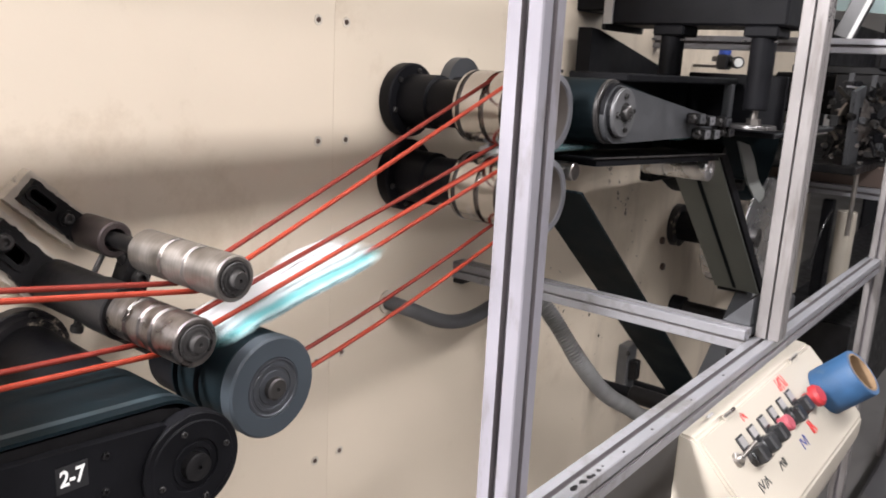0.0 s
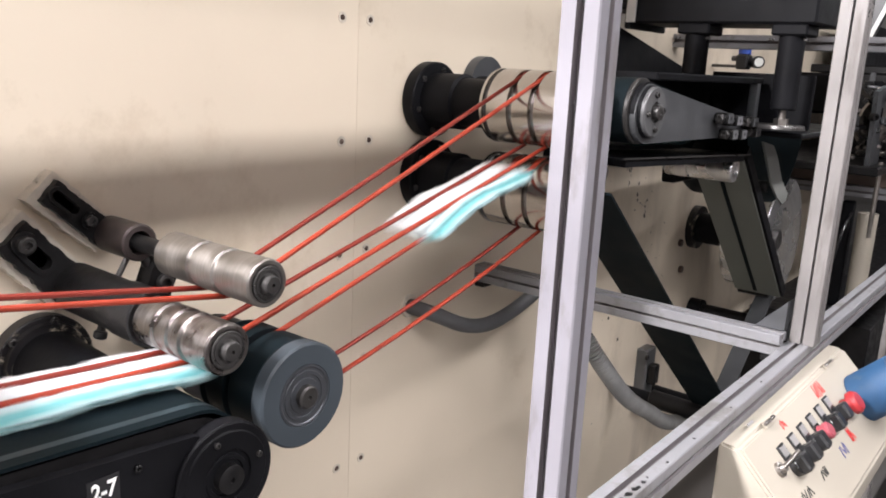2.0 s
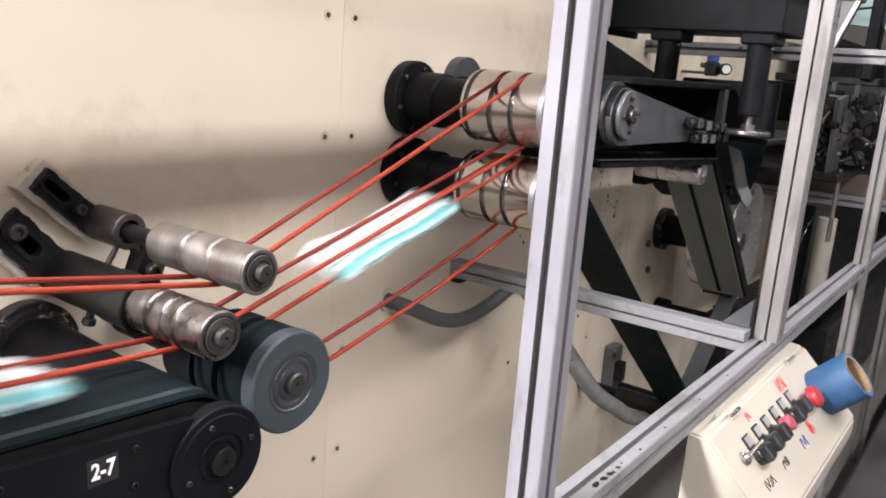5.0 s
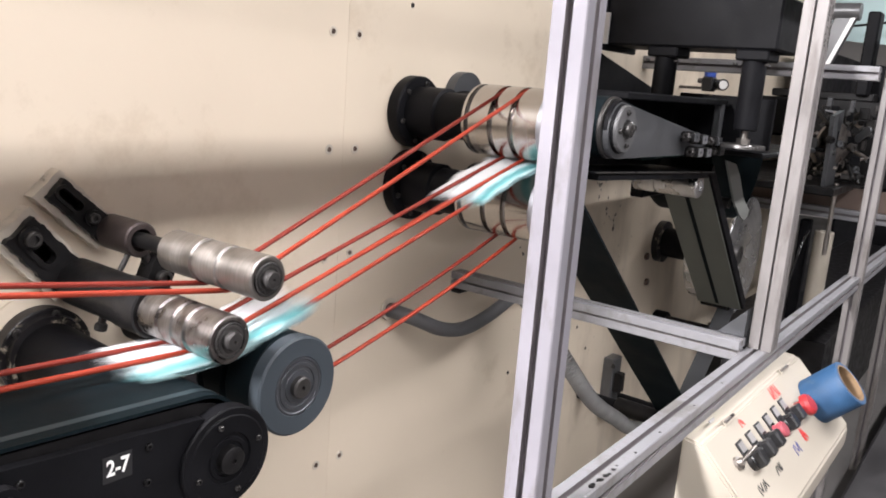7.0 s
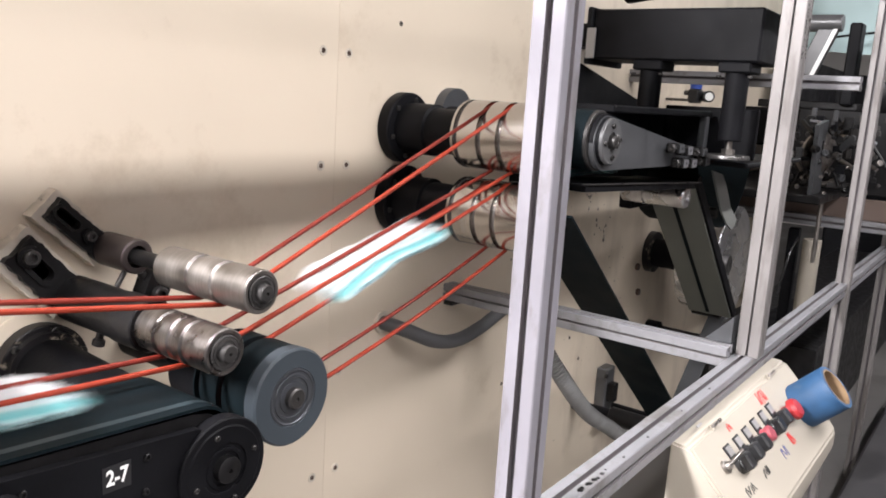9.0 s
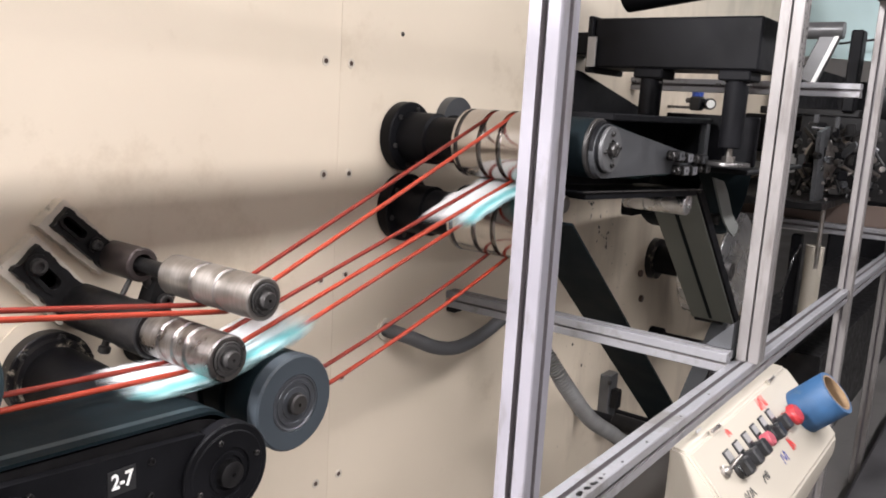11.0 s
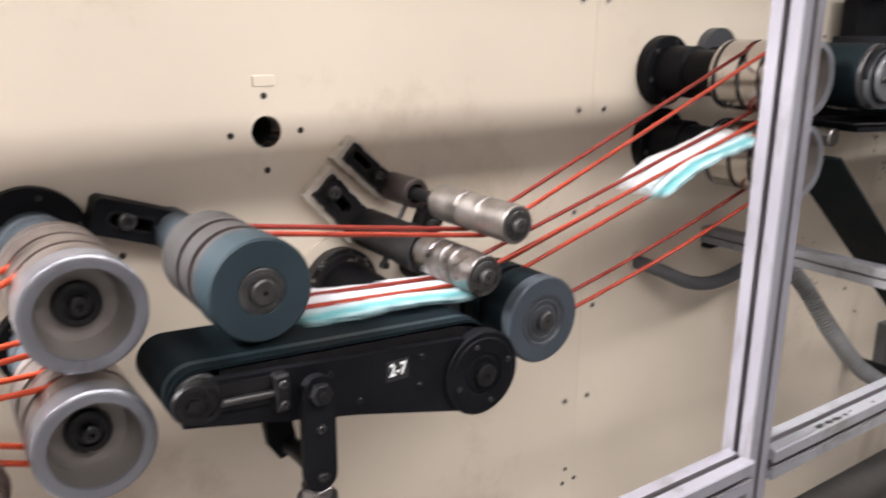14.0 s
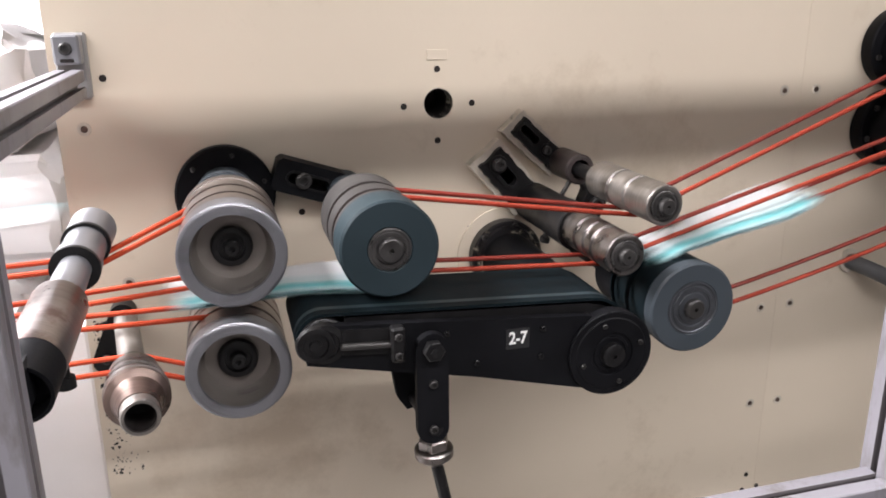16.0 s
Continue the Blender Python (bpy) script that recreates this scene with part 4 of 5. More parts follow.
def left_rollers():
    a, b = Vector((-0.158, 0.90, 1.200)), Vector((-0.172, 0.515, 1.162))
    d = b - a
    t = thing("guide_roller", tuple(b), "steel guide roller in a brown swivel housing", "roller")
    part("sleeve", lathe([(0, 0), (0, 0.028), (0.003, 0.0277), (0.052, 0.0277), (0.054, 0.0252), (0.054, 0)], a, d), RIM, t)
    part("groove_ring", lathe([(0.054, 0.0), (0.054, 0.0284), (0.060, 0.0284), (0.060, 0)], a, d), BLACK_WORN, t)
    part("collar", lathe([(0.060, 0), (0.060, 0.0244), (0.108, 0.0244), (0.110, 0.0269), (0.128, 0.0269), (0.130, 0.0202), (0.130, 0)], a, d), RIM, t)
    part("ring", lathe([(0.128, 0.0), (0.128, 0.0277), (0.134, 0.0277), (0.134, 0)], a, d), BLACK_WORN, t)
    part("shaft", lathe([(0.13, 0), (0.13, 0.0176), (0.22, 0.0193), (0.22, 0)], a, d), RIM, t)
    part("housing", lathe([(0.208, 0), (0.210, 0.0202), (0.224, 0.0277), (0.35, 0.0286), (0.352, 0)], a, d), DRUM_STEEL, t, "brown worn housing")
    part("end_cap", lathe([(0.345, 0), (0.345, 0.0281), (0.40, 0.0281), (0.40, 0.0244), (0.38, 0.0227), (0.38, 0)], a, d), BLACK, t)
    part("clamp_screw", lathe([(0, 0), (0, 0.005), (0.024, 0.005), (0.024, 0.009), (0.035, 0.009), (0.036, 0.007), (0.036, 0)], (-0.150, 0.57, 1.168), (0.03, -0.05, -1), 18), BLACK_WORN, t)
    part("mount", box(-0.196, -0.162, 0.44, 0.53, 1.15, 1.19, 0.003), BLACK, t)
    a, b = Vector((-0.165, Y, 0.992)), Vector((-0.110, 0.735, 1.008))
    d = b - a
    n = d.length
    t = thing("spool_roller", tuple(a), "brown bronze spool roller with an open pipe end", "roller")
    part("mount", prism(capsule(-0.198, 0.925, -0.165, 1.0, 0.020), Y - 0.03, Y), BLACK_WORN, t)
    screw(t, -0.196, Y - 0.03, 0.93, 0.008)
    part("shaft", lathe([(0, 0), (0, 0.018), (n - 0.16, 0.018), (n - 0.16, 0)], a, d), STEEL, t)
    part("spool", lathe([(n - 0.17, 0), (n - 0.17, 0.022), (n - 0.145, 0.024), (n - 0.118, 0.021), (n - 0.106, 0.021), (n - 0.080, 0.026), (n - 0.056, 0.028), (n - 0.056, 0)], a, d), BLACK_WORN, t, "dark greasy spool core")
    for q, w, r in ((0.138, 0.016, 0.033), (0.102, 0.011, 0.038), (0.078, 0.010, 0.0405)):
        part("spool_ring", lathe([(n - q, 0.02), (n - q, r - 0.002), (n - q + 0.002, r), (n - q + w - 0.002, r), (n - q + w, r - 0.002), (n - q + w, 0.02)], a, d), STEEL_DARK, t, "greasy steel flange ring")
    part("spool_cone", lathe([(n - 0.066, 0.02), (n - 0.066, 0.040), (n - 0.058, 0.040), (n - 0.052, 0.032), (n - 0.04, 0.028), (n - 0.02, 0.0245), (n - 0.02, 0.0188)], a, d), BRONZE, t, "brown bronze nose cone")
    part("pipe_end", lathe([(n - 0.03, 0.023), (n - 0.002, 0.0235), (n, 0.022), (n, 0.0185), (n - 0.028, 0.0185)], a, d), STEEL, t, "pale open pipe end")
    part("pipe_bore", lathe([(n - 0.004, 0.0184), (n - 0.09, 0.0184), (n - 0.09, 0)], a, d), HOLE, t)


left_rollers()


# ---- rollers and conveyor, right half ----
DX, DU, DL = 1.292, 1.388, 1.232


def feed_drum(z, label, spin):
    x = DX
    t = thing("feed_drum", (x, Y, z), label, "drum", "pair of feed drums")
    part("flange", lathe([(0, 0), (0, 0.073), (0.003, 0.075), (0.027, 0.075), (0.03, 0.072), (0.03, 0)], (x, Y, z), (0, -1, 0)), BLACK, t)
    spokes_bolts(t, x, Y - 0.03, z, 0.061, 6, 0.0055)
    part("housing", lathe([(0.03, 0), (0.03, 0.054), (0.10, 0.054), (0.103, 0.047), (0.19, 0.047), (0.19, 0)], (x, Y, z), (0, -1, 0)), BLACK, t)
    r, n = 0.069, 0.18
    pr = [(0, 0), (0, r - 0.001), (0.002, r)]
    for g in (0.012, 0.955 - CY[1], 0.955 - CY[0]):
        w, q = (0.005, 0.004) if g < 0.02 else (0.006, 0.010)
        pr += [(g - w, r), (g - w + 0.001, r - q), (g + w - 0.001, r - q), (g + w, r)]
    pr += [(n - 0.012, r)]
    s = part("drum", lathe(pr, (x, 0.955, z), (0, -1, 0), 64), POLISHED, t, origin=(x, 0.955, z))
    part("rim", lathe([(n - 0.012, r), (n - 0.01, r + 0.002), (n, r + 0.002), (n, 0.060), (n - 0.004, 0.059)], (x, 0.955, z), (0, -1, 0), 64), RIM, s)
    part("cup", lathe([(n - 0.004, 0.059), (n - 0.04, 0.056), (n - 0.045, 0.03), (n - 0.045, 0)], (x, 0.955, z), (0, -1, 0), 64), CUP, s)
    for g in (0.012,):
        part("groove_liner", lathe([(g - 0.0032, r - 0.002), (g - 0.002, r - 0.0012), (g + 0.002, r - 0.0012), (g + 0.0032, r - 0.002)], (x, 0.955, z), (0, -1, 0), 64), BOLT, s)
    SPIN.append((s, r, spin))


feed_drum(DU, "polished steel feed drum on a black housing", 1)
feed_drum(DL, "lower polished steel feed drum on a black housing", -1)


def upper_belt_unit():
    xa, za, ra = 1.446, 1.390, 0.062
    t = thing("upper_belt_unit", (xa, Y, za), "black upper belt unit with a grey tapered side plate", "conveyor")
    part("shaft_housing", rod((xa, Y, za), (xa, 0.90, za), 0.048), BLACK, t)
    part("flange", lathe([(0, 0), (0, 0.06), (0.025, 0.06), (0.025, 0)], (1.47, Y, 1.42), (0, -1, 0)), GREY_PLATE, t)
    o = hull2(xa, za, ra, 2.02, 1.342, 0.018)
    i = hull2(xa, za, ra - 0.004, 2.02, 1.342, 0.014)
    bm = bmesh.new()
    n = len(o)
    vs = [[bm.verts.new((p[0], y, p[1])) for p in lp] for lp, y in ((o, 0.745), (o, 0.89), (i, 0.89), (i, 0.745))]
    for k in range(n):
        for j in range(4):
            bm.faces.new((vs[j][k], vs[j][(k + 1) % n], vs[(j + 1) % 4][(k + 1) % n], vs[(j + 1) % 4][k]))
    part("belt", bm, BELT, t)
    part("pulley", rod((xa, 0.89, za), (xa, 0.735, za), ra - 0.004), BLACK, t)
    part("side_plate", prism(hull2(xa, za - 0.004, 0.056, 1.98, 1.346, 0.020), 0.722, 0.734), GREY_PLATE, t, "grey tapered side plate", smooth=False)
    part("ring", lathe([(0, 0), (0, 0.062), (0.006, 0.062), (0.008, 0.060), (0.008, 0)], (xa - 0.004, 0.742, za), (0, -1, 0), 48), BOLT, t, "dark pulley ring")
    part("cap", lathe([(0, 0), (0, 0.056), (0.012, 0.056), (0.012, 0.050), (0.020, 0.048), (0.020, 0)], (xa, 0.736, za), (0, -1, 0), 48), BLACK, t)
    part("cap_face", lathe([(0, 0), (0, 0.047), (0.008, 0.047), (0.010, 0.045), (0.010, 0.020), (0.006, 0.019), (0.006, 0)], (xa, 0.718, za), (0, -1, 0), 48), CAP_GREY, t, "pale grey bolted cap")
    spokes_bolts(t, xa, 0.708, za, 0.032, 4, 0.0055, 0.1)
    part("shaft_end", lathe([(0, 0.015), (0.016, 0.015), (0.018, 0.012), (0.018, 0.004), (0.014, 0)], (xa, 0.714, za), (0, -1, 0), 24), BEARING, t)
    for k, (x, z) in enumerate(((1.80, 1.372), (1.86, 1.366), (1.90, 1.334), (1.97, 1.360), (1.84, 1.336), (2.0, 1.336))):
        part("clamp_block", box(x - 0.018, x + 0.018, 0.69, 0.722, z - 0.012, z + 0.012, 0.003), BLACK_WORN, t)
        part("clamp_face", prism([(x - 0.0145, z - 0.0095), (x + 0.0145, z - 0.0095), (x + 0.0145, z + 0.0095), (x - 0.0145, z + 0.0095)], 0.6885, 0.6902, [capsule(x - 0.001, z, x + 0.001, z, 0.004)]), RIM if k % 3 else GREY_PLATE, t, "bare steel clamp face", smooth=False)
        part("clamp_nut", lathe([(0, 0), (0, 0.011), (0.010, 0.011), (0.012, 0.008), (0.012, 0.004), (0.008, 0)], (x - 0.018, 0.706, z), (-1, 0, 0), 6), BOLT, t, smooth=False)
    part("top_bar", box(1.50, 2.13, 0.735, 0.87, 1.448, 1.464, 0.003), BLACK, t)
    part("rear_wall", box(1.50, 2.30, 0.88, 0.90, 1.33, 1.45, 0.002), BLACK, t)
    part("hanger", box(2.09, 2.115, 0.735, 0.755, 1.335, 1.449, 0.002), GREY_PLATE, t)
    part("gusset", prism([(1.93, 1.455), (1.93, 1.575), (1.97, 1.572), (2.44, 1.475), (2.44, 1.455)], 1.06, 1.10), BLACK, t, smooth=False)


def lower_belt_unit():
    t = thing("lower_belt_unit", (1.40, Y, 1.27), "black lower belt unit with a slanting return belt", "conveyor")

    def slope(*pts):
        """Points of the bed, which falls a little towards its far end: along it, and below its top."""
        return [(x, 1.303 - 0.044 * (x - 1.395) - h) for x, h in pts]

    part("bed", prism(slope((1.42, 0.0055), (2.09, 0.0055), (2.09, 0.018), (1.42, 0.018)), 0.745, 0.90), BLACK, t, smooth=False)
    part("nose_roller", rod((1.375, 0.90, 1.275), (1.375, 0.765, 1.275), 0.018), STEEL_DARK, t)
    part("belt_top", prism(slope((1.395, 0), (2.11, 0), (2.125, 0.007), (2.125, 0.011), (2.11, 0.004), (1.395, 0.004)), 0.742, 0.885), BLACK, t, smooth=False)
    part("belt_lip", prism(slope((1.40, -0.0005), (2.12, -0.0005), (2.12, 0.0025), (1.40, 0.0025)), 0.7395, 0.7418), BEARING, t, "worn pale belt edge", smooth=False)
    part("support_beam", box(2.11, 2.35, 0.93, 0.97, 1.172, 1.262, 0.004), BLACK, t)
    part("support_tube", rod((2.190, Y, 1.24), (2.190, 0.96, 1.24), 0.02), BLACK_WORN, t)
    # added dark sheet, so that the gap between the belts stays black
    part("rear_panel", box(1.46, 2.12, 0.945, 0.955, 1.262, 1.345, 0.002), BLACK, t)
    part("turn_roller", lathe([(0, 0), (0, 0.030), (0.004, 0.032), (0.062, 0.032), (0.064, 0.028), (0.068, 0.028), (0.07, 0.032), (0.178, 0.032), (0.182, 0.029), (0.182, 0.018), (0.178, 0.016), (0.178, 0)], (2.075, 0.94, 1.231), (0, -1, 0), 40), WHEEL, t, "bright steel turn roller")

    def run(a, b, w0, w1, th, mat_):
        (x0, z0), (x1, z1) = a, b
        q = math.hypot(x1 - x0, z1 - z0)
        nx, nz = -(z1 - z0) / q * th, (x1 - x0) / q * th
        return part("belt_run", prism([(x0, z0), (x1, z1), (x1 + nx, z1 + nz), (x0 + nx, z0 + nz)], w0, w1), mat_, t, smooth=False)

    run((2.120, 1.262), (2.66, 0.775), 0.76, 0.905, 0.006, BELT_BACK)
    run((2.1245, 1.267), (2.668, 0.777), 0.752, 0.90, 0.030, BLACK)
    bm = prism([(2.130, 1.2525), (2.65, 0.7835), (2.6495, 0.7827), (2.1295, 1.2517)], 0.83, 0.842)
    part("belt_seam", bm, BELT, t, smooth=False)
    part("lower_roller", rod((2.68, 0.90, 0.772), (2.68, 0.80, 0.772), 0.012), BLACK_WORN, t)
    run((1.37, 1.235), (2.31, 0.474), 0.745, 0.87, 0.005, BELT)
    run((2.70, 0.765), (2.335, 0.460), 0.79, 0.845, 0.005, GREY_PLATE)
    part("tension_roller", rod((2.29, 1.0, 0.463), (2.29, 0.735, 0.463), 0.028), BLACK_WORN, t)
    part("tension_shaft", rod((2.29, Y, 0.463), (2.29, 0.99, 0.463), 0.018), BLACK, t)


upper_belt_unit()
lower_belt_unit()


def transfer_wheel():
    x, z = 2.84, 0.925
    t = thing("transfer_wheel", (x, Y, z), "large polished steel wheel with a flared face", "wheel")
    part("hub_arm", rod((x, Y, z), (x, 0.93, z), 0.055, 0.004), BLACK, t)
    part("flange", lathe([(0, 0), (0, 0.078), (0.025, 0.078), (0.025, 0)], (x, Y, z), (0, -1, 0)), CHIP_BLACK, t)
    part("wheel", lathe([(0, 0), (0, 0.172), (0.004, 0.176), (0.09, 0.180), (0.125, 0.190), (0.143, 0.212), (0.148, 0.214), (0.150, 0.212), (0.149, 0.204), (0.140, 0.165), (0.128, 0.11), (0.122, 0.05), (0.122, 0)], (x, 0.978, z), (0, -1, 0), 72), WHEEL, t)
    part("hub", lathe([(0, 0.035), (0.020, 0.034), (0.022, 0.030), (0.022, 0.010), (0.016, 0)], (x, 0.858, z), (0, -1, 0), 28), BEARING, t)
    spokes_bolts(t, x, 0.852, z, 0.118, 3, 0.007, math.pi)
    c = thing("chute", (2.45, 0.85, 1.2), "curved dark sheet chute behind the belt", "chute")
    pts = [(2.20, 1.31), (2.24, 1.24), (2.33, 1.16), (2.45, 1.11), (2.58, 1.12), (2.68, 1.20), (2.74, 1.32)]
    cu = [(p.x, p.z) for p in curve([(a, 0, b) for a, b in pts], 6)]
    part("sheet", prism(cu + [(a, b - 0.003) for a, b in cu[::-1]], 0.78, 1.0), BELT, c)
    part("guide", prism([(2.205, 1.300), (2.30, 1.285), (2.35, 1.25), (2.42, 1.18), (2.50, 1.135), (2.49, 1.115), (2.46, 1.105), (2.40, 1.13), (2.33, 1.175)], 0.738, 0.744), CHUTE_GREY, c, smooth=False)
    part("pin", rod((2.35, 0.80, 1.165), (2.35, 0.755, 1.165), 0.016), BOLT, c)


transfer_wheel()


def press():
    t = thing("stamping_press", (2.0, Y, 1.6), "black press head with two guide cylinders", "press")
    part("housing", box(1.962, 2.16, 0.585, 1.03, 1.585, 1.715, 0.005), BLACK, t)
    part("mount_plate", box(1.95, 2.17, 1.03, 1.045, 1.57, 1.72, 0.003), BLACK, t)
    part("bracket", box(1.98, 2.14, 1.045, Y, 1.62, 1.68, 0.004), BLACK, t)
    part("clear_plate", box(1.946, 1.952, 1.015, 1.04, 1.585, 1.665, 0.001), PLATE_GREY, t)
    for y, z0 in ((0.868, 1.462), (0.642, 1.392)):
        part("cylinder_block", box(1.965, 2.06, y - 0.040, y + 0.040, 1.560, 1.586, 0.004), BLACK, t)
        part("cylinder", lathe([(0, 0), (0, 0.029), (1.56 - z0 - 0.004, 0.029), (1.56 - z0, 0.026), (1.56 - z0, 0)], (2.0, y, 1.56), (0, 0, -1), 32), BLACK, t)
        screw(t, 1.972, y + 0.038, 1.553, 0.006, (0, 0, -1))
        screw(t, 1.972, y - 0.038, 1.553, 0.006, (0, 0, -1))
    part("piston_rod", rod((2.0, 0.642, 1.395), (2.0, 0.642, 1.36), 0.009), STEEL, t)
    part("rod_nut", lathe([(0, 0), (0, 0.017), (0.014, 0.017), (0.014, 0)], (2.0, 0.642, 1.372), (0, 0, -1), 6), STEEL, t)
    part("press_disc", lathe([(0, 0), (0, 0.052), (0.004, 0.054), (0.010, 0.054), (0.010, 0)], (2.0, 0.642, 1.358), (0, 0, -1), 40), BEARING, t, "dull steel disc")
    part("shelf", box(2.04, 2.62, 0.60, 0.90, 1.325, 1.338, 0.003), BLACK, t)
    part("front_guard", box(2.16, 2.17, 0.62, 0.88, 1.34, 1.475, 0.003), BLACK, t)
    part("upper_motor", rod((2.06, 0.99, 1.80), (2.06, 0.70, 1.84), 0.06), BLACK, t)
    g = thing("air_regulator", (2.81, Y, 1.515), "air regulator with a blue knob and white dial", "regulator")
    part("body", box(2.785, 2.835, 1.005, 1.045, 1.490, 1.540, 0.006), BLACK_PLASTIC, g)
    part("pipe", rod((2.83, Y, 1.50), (2.82, 1.045, 1.50), 0.005), BEARING, g)
    part("knob", lathe([(0, 0), (0, 0.020), (0.035, 0.022), (0.038, 0.018), (0.038, 0)], (2.81, 1.025, 1.540), (0, 0, 1), 20), BLUE_CAP, g, "blue adjusting knob")
    part("valve", rod((2.80, 1.062, 1.525), (2.80, 1.045, 1.525), 0.009), BEARING, g)
    part("gauge", rod((2.82, 0.99, 1.515), (2.78, 0.965, 1.515), 0.020), BLACK_PLASTIC, g)
    part("dial", lathe([(0, 0.0145), (0.001, 0.0145), (0.001, 0)], (2.779, 0.9645, 1.515), (-0.85, -0.53, 0), 24), WHITE_DIAL, g)


press()


# ---- control box on the rail ----
def control_box():
    t = thing("control_box", (1.11, 0.40, 0.75), "ivory sloped control box with switches, fixed to the rail", "control box")
    x0, x1 = 1.105, 1.700
    prof = [(0.405, 0.950), (0.378, 0.948), (0.258, 0.826), (0.258, 0.790), (0.30, 0.66), (0.405, 0.66)]
    bm = bmesh.new()
    a = [bm.verts.new((x0, y, z)) for y, z in prof]
    b = [bm.verts.new((x1, y, z)) for y, z in prof]
    for k in range(6):
        bm.faces.new((a[k], a[(k + 1) % 6], b[(k + 1) % 6], b[k]))
    bm.faces.new(a)
    bm.faces.new(b)
    bmesh.ops.bevel(bm, geom=bm.edges[:], offset=0.004, segments=2, affect="EDGES")
    part("case", bm, BOX_PAINT, t)
    part("bracket", box(1.2, 1.6, 0.401, 0.44, 0.90, 0.942, 0.002), ALU_DIRTY, t)
    s = math.sqrt(0.12 ** 2 + 0.122 ** 2)
    ey, ez = -0.12 / s, -0.122 / s

    def on(u, v, h=0.0):
        """A place on the sloping face: u along it, v down from the hinge line, h proud of it."""
        return Vector((u, 0.378 + ey * v + ez * h * 1.0, 0.948 + ez * v - ey * h))

    nrm = Vector((0, ez, -ey))
    m = Matrix(((1, 0, 0, 0), (0, -ey, nrm.y, 0), (0, -ez, nrm.z, 0), (0, 0, 0, 1)))

    def slab(u0, u1, v0, v1, h0, h1, c=0.001):
        """A block lying on the face."""
        b2 = box(u0, u1, -v1, -v0, h0, h1, c)
        bmesh.ops.transform(b2, matrix=Matrix.Translation(on(0, 0)) @ m, verts=b2.verts)
        return b2

    part("lid", slab(x0 + 0.006, x1 - 0.006, 0.006, s - 0.006, 0.0, 0.003), BOX_PAINT, t)
    for u in (1.231, 1.577):
        part("hinge", slab(u - 0.022, u + 0.022, -0.004, 0.008, 0.002, 0.006), BOX_PAINT, t)
        part("hinge_pin", rod(on(u - 0.022, 0.001, 0.006), on(u + 0.022, 0.001, 0.006), 0.003), STEEL_DARK, t)
    us = [1.212 + 0.050 * k for k in range(6)]
    for k, u in enumerate(us):
        lp = part("legend_plate", slab(u - 0.013, u + 0.013, 0.036, 0.066, 0.003, 0.006), BLACK_PLASTIC, t, "black legend frame")
        part("legend", slab(u - 0.0095, u + 0.0095, 0.039, 0.055, 0.006, 0.0072), PLATE_GREY, lp, "silver legend plate")
        if k == 3:
            part("push_button", lathe([(0, 0), (0, 0.014), (0.012, 0.012), (0.012, 0.014), (0.018, 0.014), (0.021, 0.011), (0.021, 0)], on(u, 0.072, 0.003), nrm, 24), PINK, t, "faded red push button")
        elif k < 5:
            sw = part("selector", lathe([(0, 0), (0, 0.0155), (0.010, 0.0155), (0.012, 0.013), (0.012, 0)], on(u + 0.004, 0.074, 0.003), nrm, 24), BLACK_PLASTIC, t)
            part("selector_knob", slab(u + 0.004 - 0.011, u + 0.004 + 0.011, 0.060, 0.088, 0.012, 0.028, 0.003), BLACK_PLASTIC, sw)
        else:
            sw = part("selector", lathe([(0, 0), (0, 0.0155), (0.010, 0.0155), (0.012, 0.013), (0.012, 0)], on(u + 0.004, 0.074, 0.003), nrm, 24), BLACK_PLASTIC, t)
            part("selector_knob", slab(u + 0.004 - 0.011, u + 0.004 + 0.011, 0.058, 0.086, 0.012, 0.028, 0.003), BLACK_PLASTIC, sw)
    part("stop_button", lathe([(0, 0), (0, 0.013), (0.016, 0.013), (0.016, 0.0205), (0.024, 0.0205), (0.030, 0.016), (0.032, 0)], on(1.516, 0.074, 0.003), nrm, 30), RED, t, "red mushroom stop button")
    tg = part("toggle", lathe([(0, 0), (0, 0.011), (0.005, 0.011), (0.006, 0.007), (0.012, 0.006), (0.012, 0)], on(1.168, 0.060, 0.003), nrm, 16), STEEL, t, "steel toggle switch")
    part("toggle_lever", rod(on(1.168, 0.060, 0.012), on(1.196, 0.052, 0.034), 0.003), STEEL, tg)
    rnd = random.Random(3)

    def scrawl(u, v, w, h, material, strokes, tilt=0.0):
        """Hand-marked strokes that cannot be read."""
        for k in range(strokes):
            a = u + w * (k + 0.5) / strokes + rnd.uniform(-0.002, 0.002)
            b2 = box(-0.0013, 0.0013, -h / 2, h / 2, 0, 0.0005, 0)
            q = on(a, v + tilt * k + rnd.uniform(-0.002, 0.002), 0.0032)
            bmesh.ops.transform(b2, matrix=Matrix.Translation(q) @ m @ Matrix.Rotation(rnd.uniform(-0.6, 0.6), 4, "Z"), verts=b2.verts)
            part("marker_stroke", b2, material, t, smooth=False)

    scrawl(1.445, 0.020, 0.042, 0.024, RED_INK, 7)
    scrawl(1.26, 0.020, 0.016, 0.012, RED_INK, 3)
    scrawl(1.385, 0.116, 0.035, 0.018, BLUE_INK, 4)
    scrawl(1.455, 0.110, 0.018, 0.024, RED_INK, 5)
    scrawl(1.175, 0.112, 0.045, 0.015, BLACK_INK, 6)
    scrawl(1.275, 0.114, 0.03, 0.014, BLACK_INK, 5)
    part("scuff", slab(1.17, 1.19, -0.016, -0.012, 0.001, 0.0034, 0), PLATE_GREY, t)
    # tape
    a = on(1.607, 0.086, 0.0035)
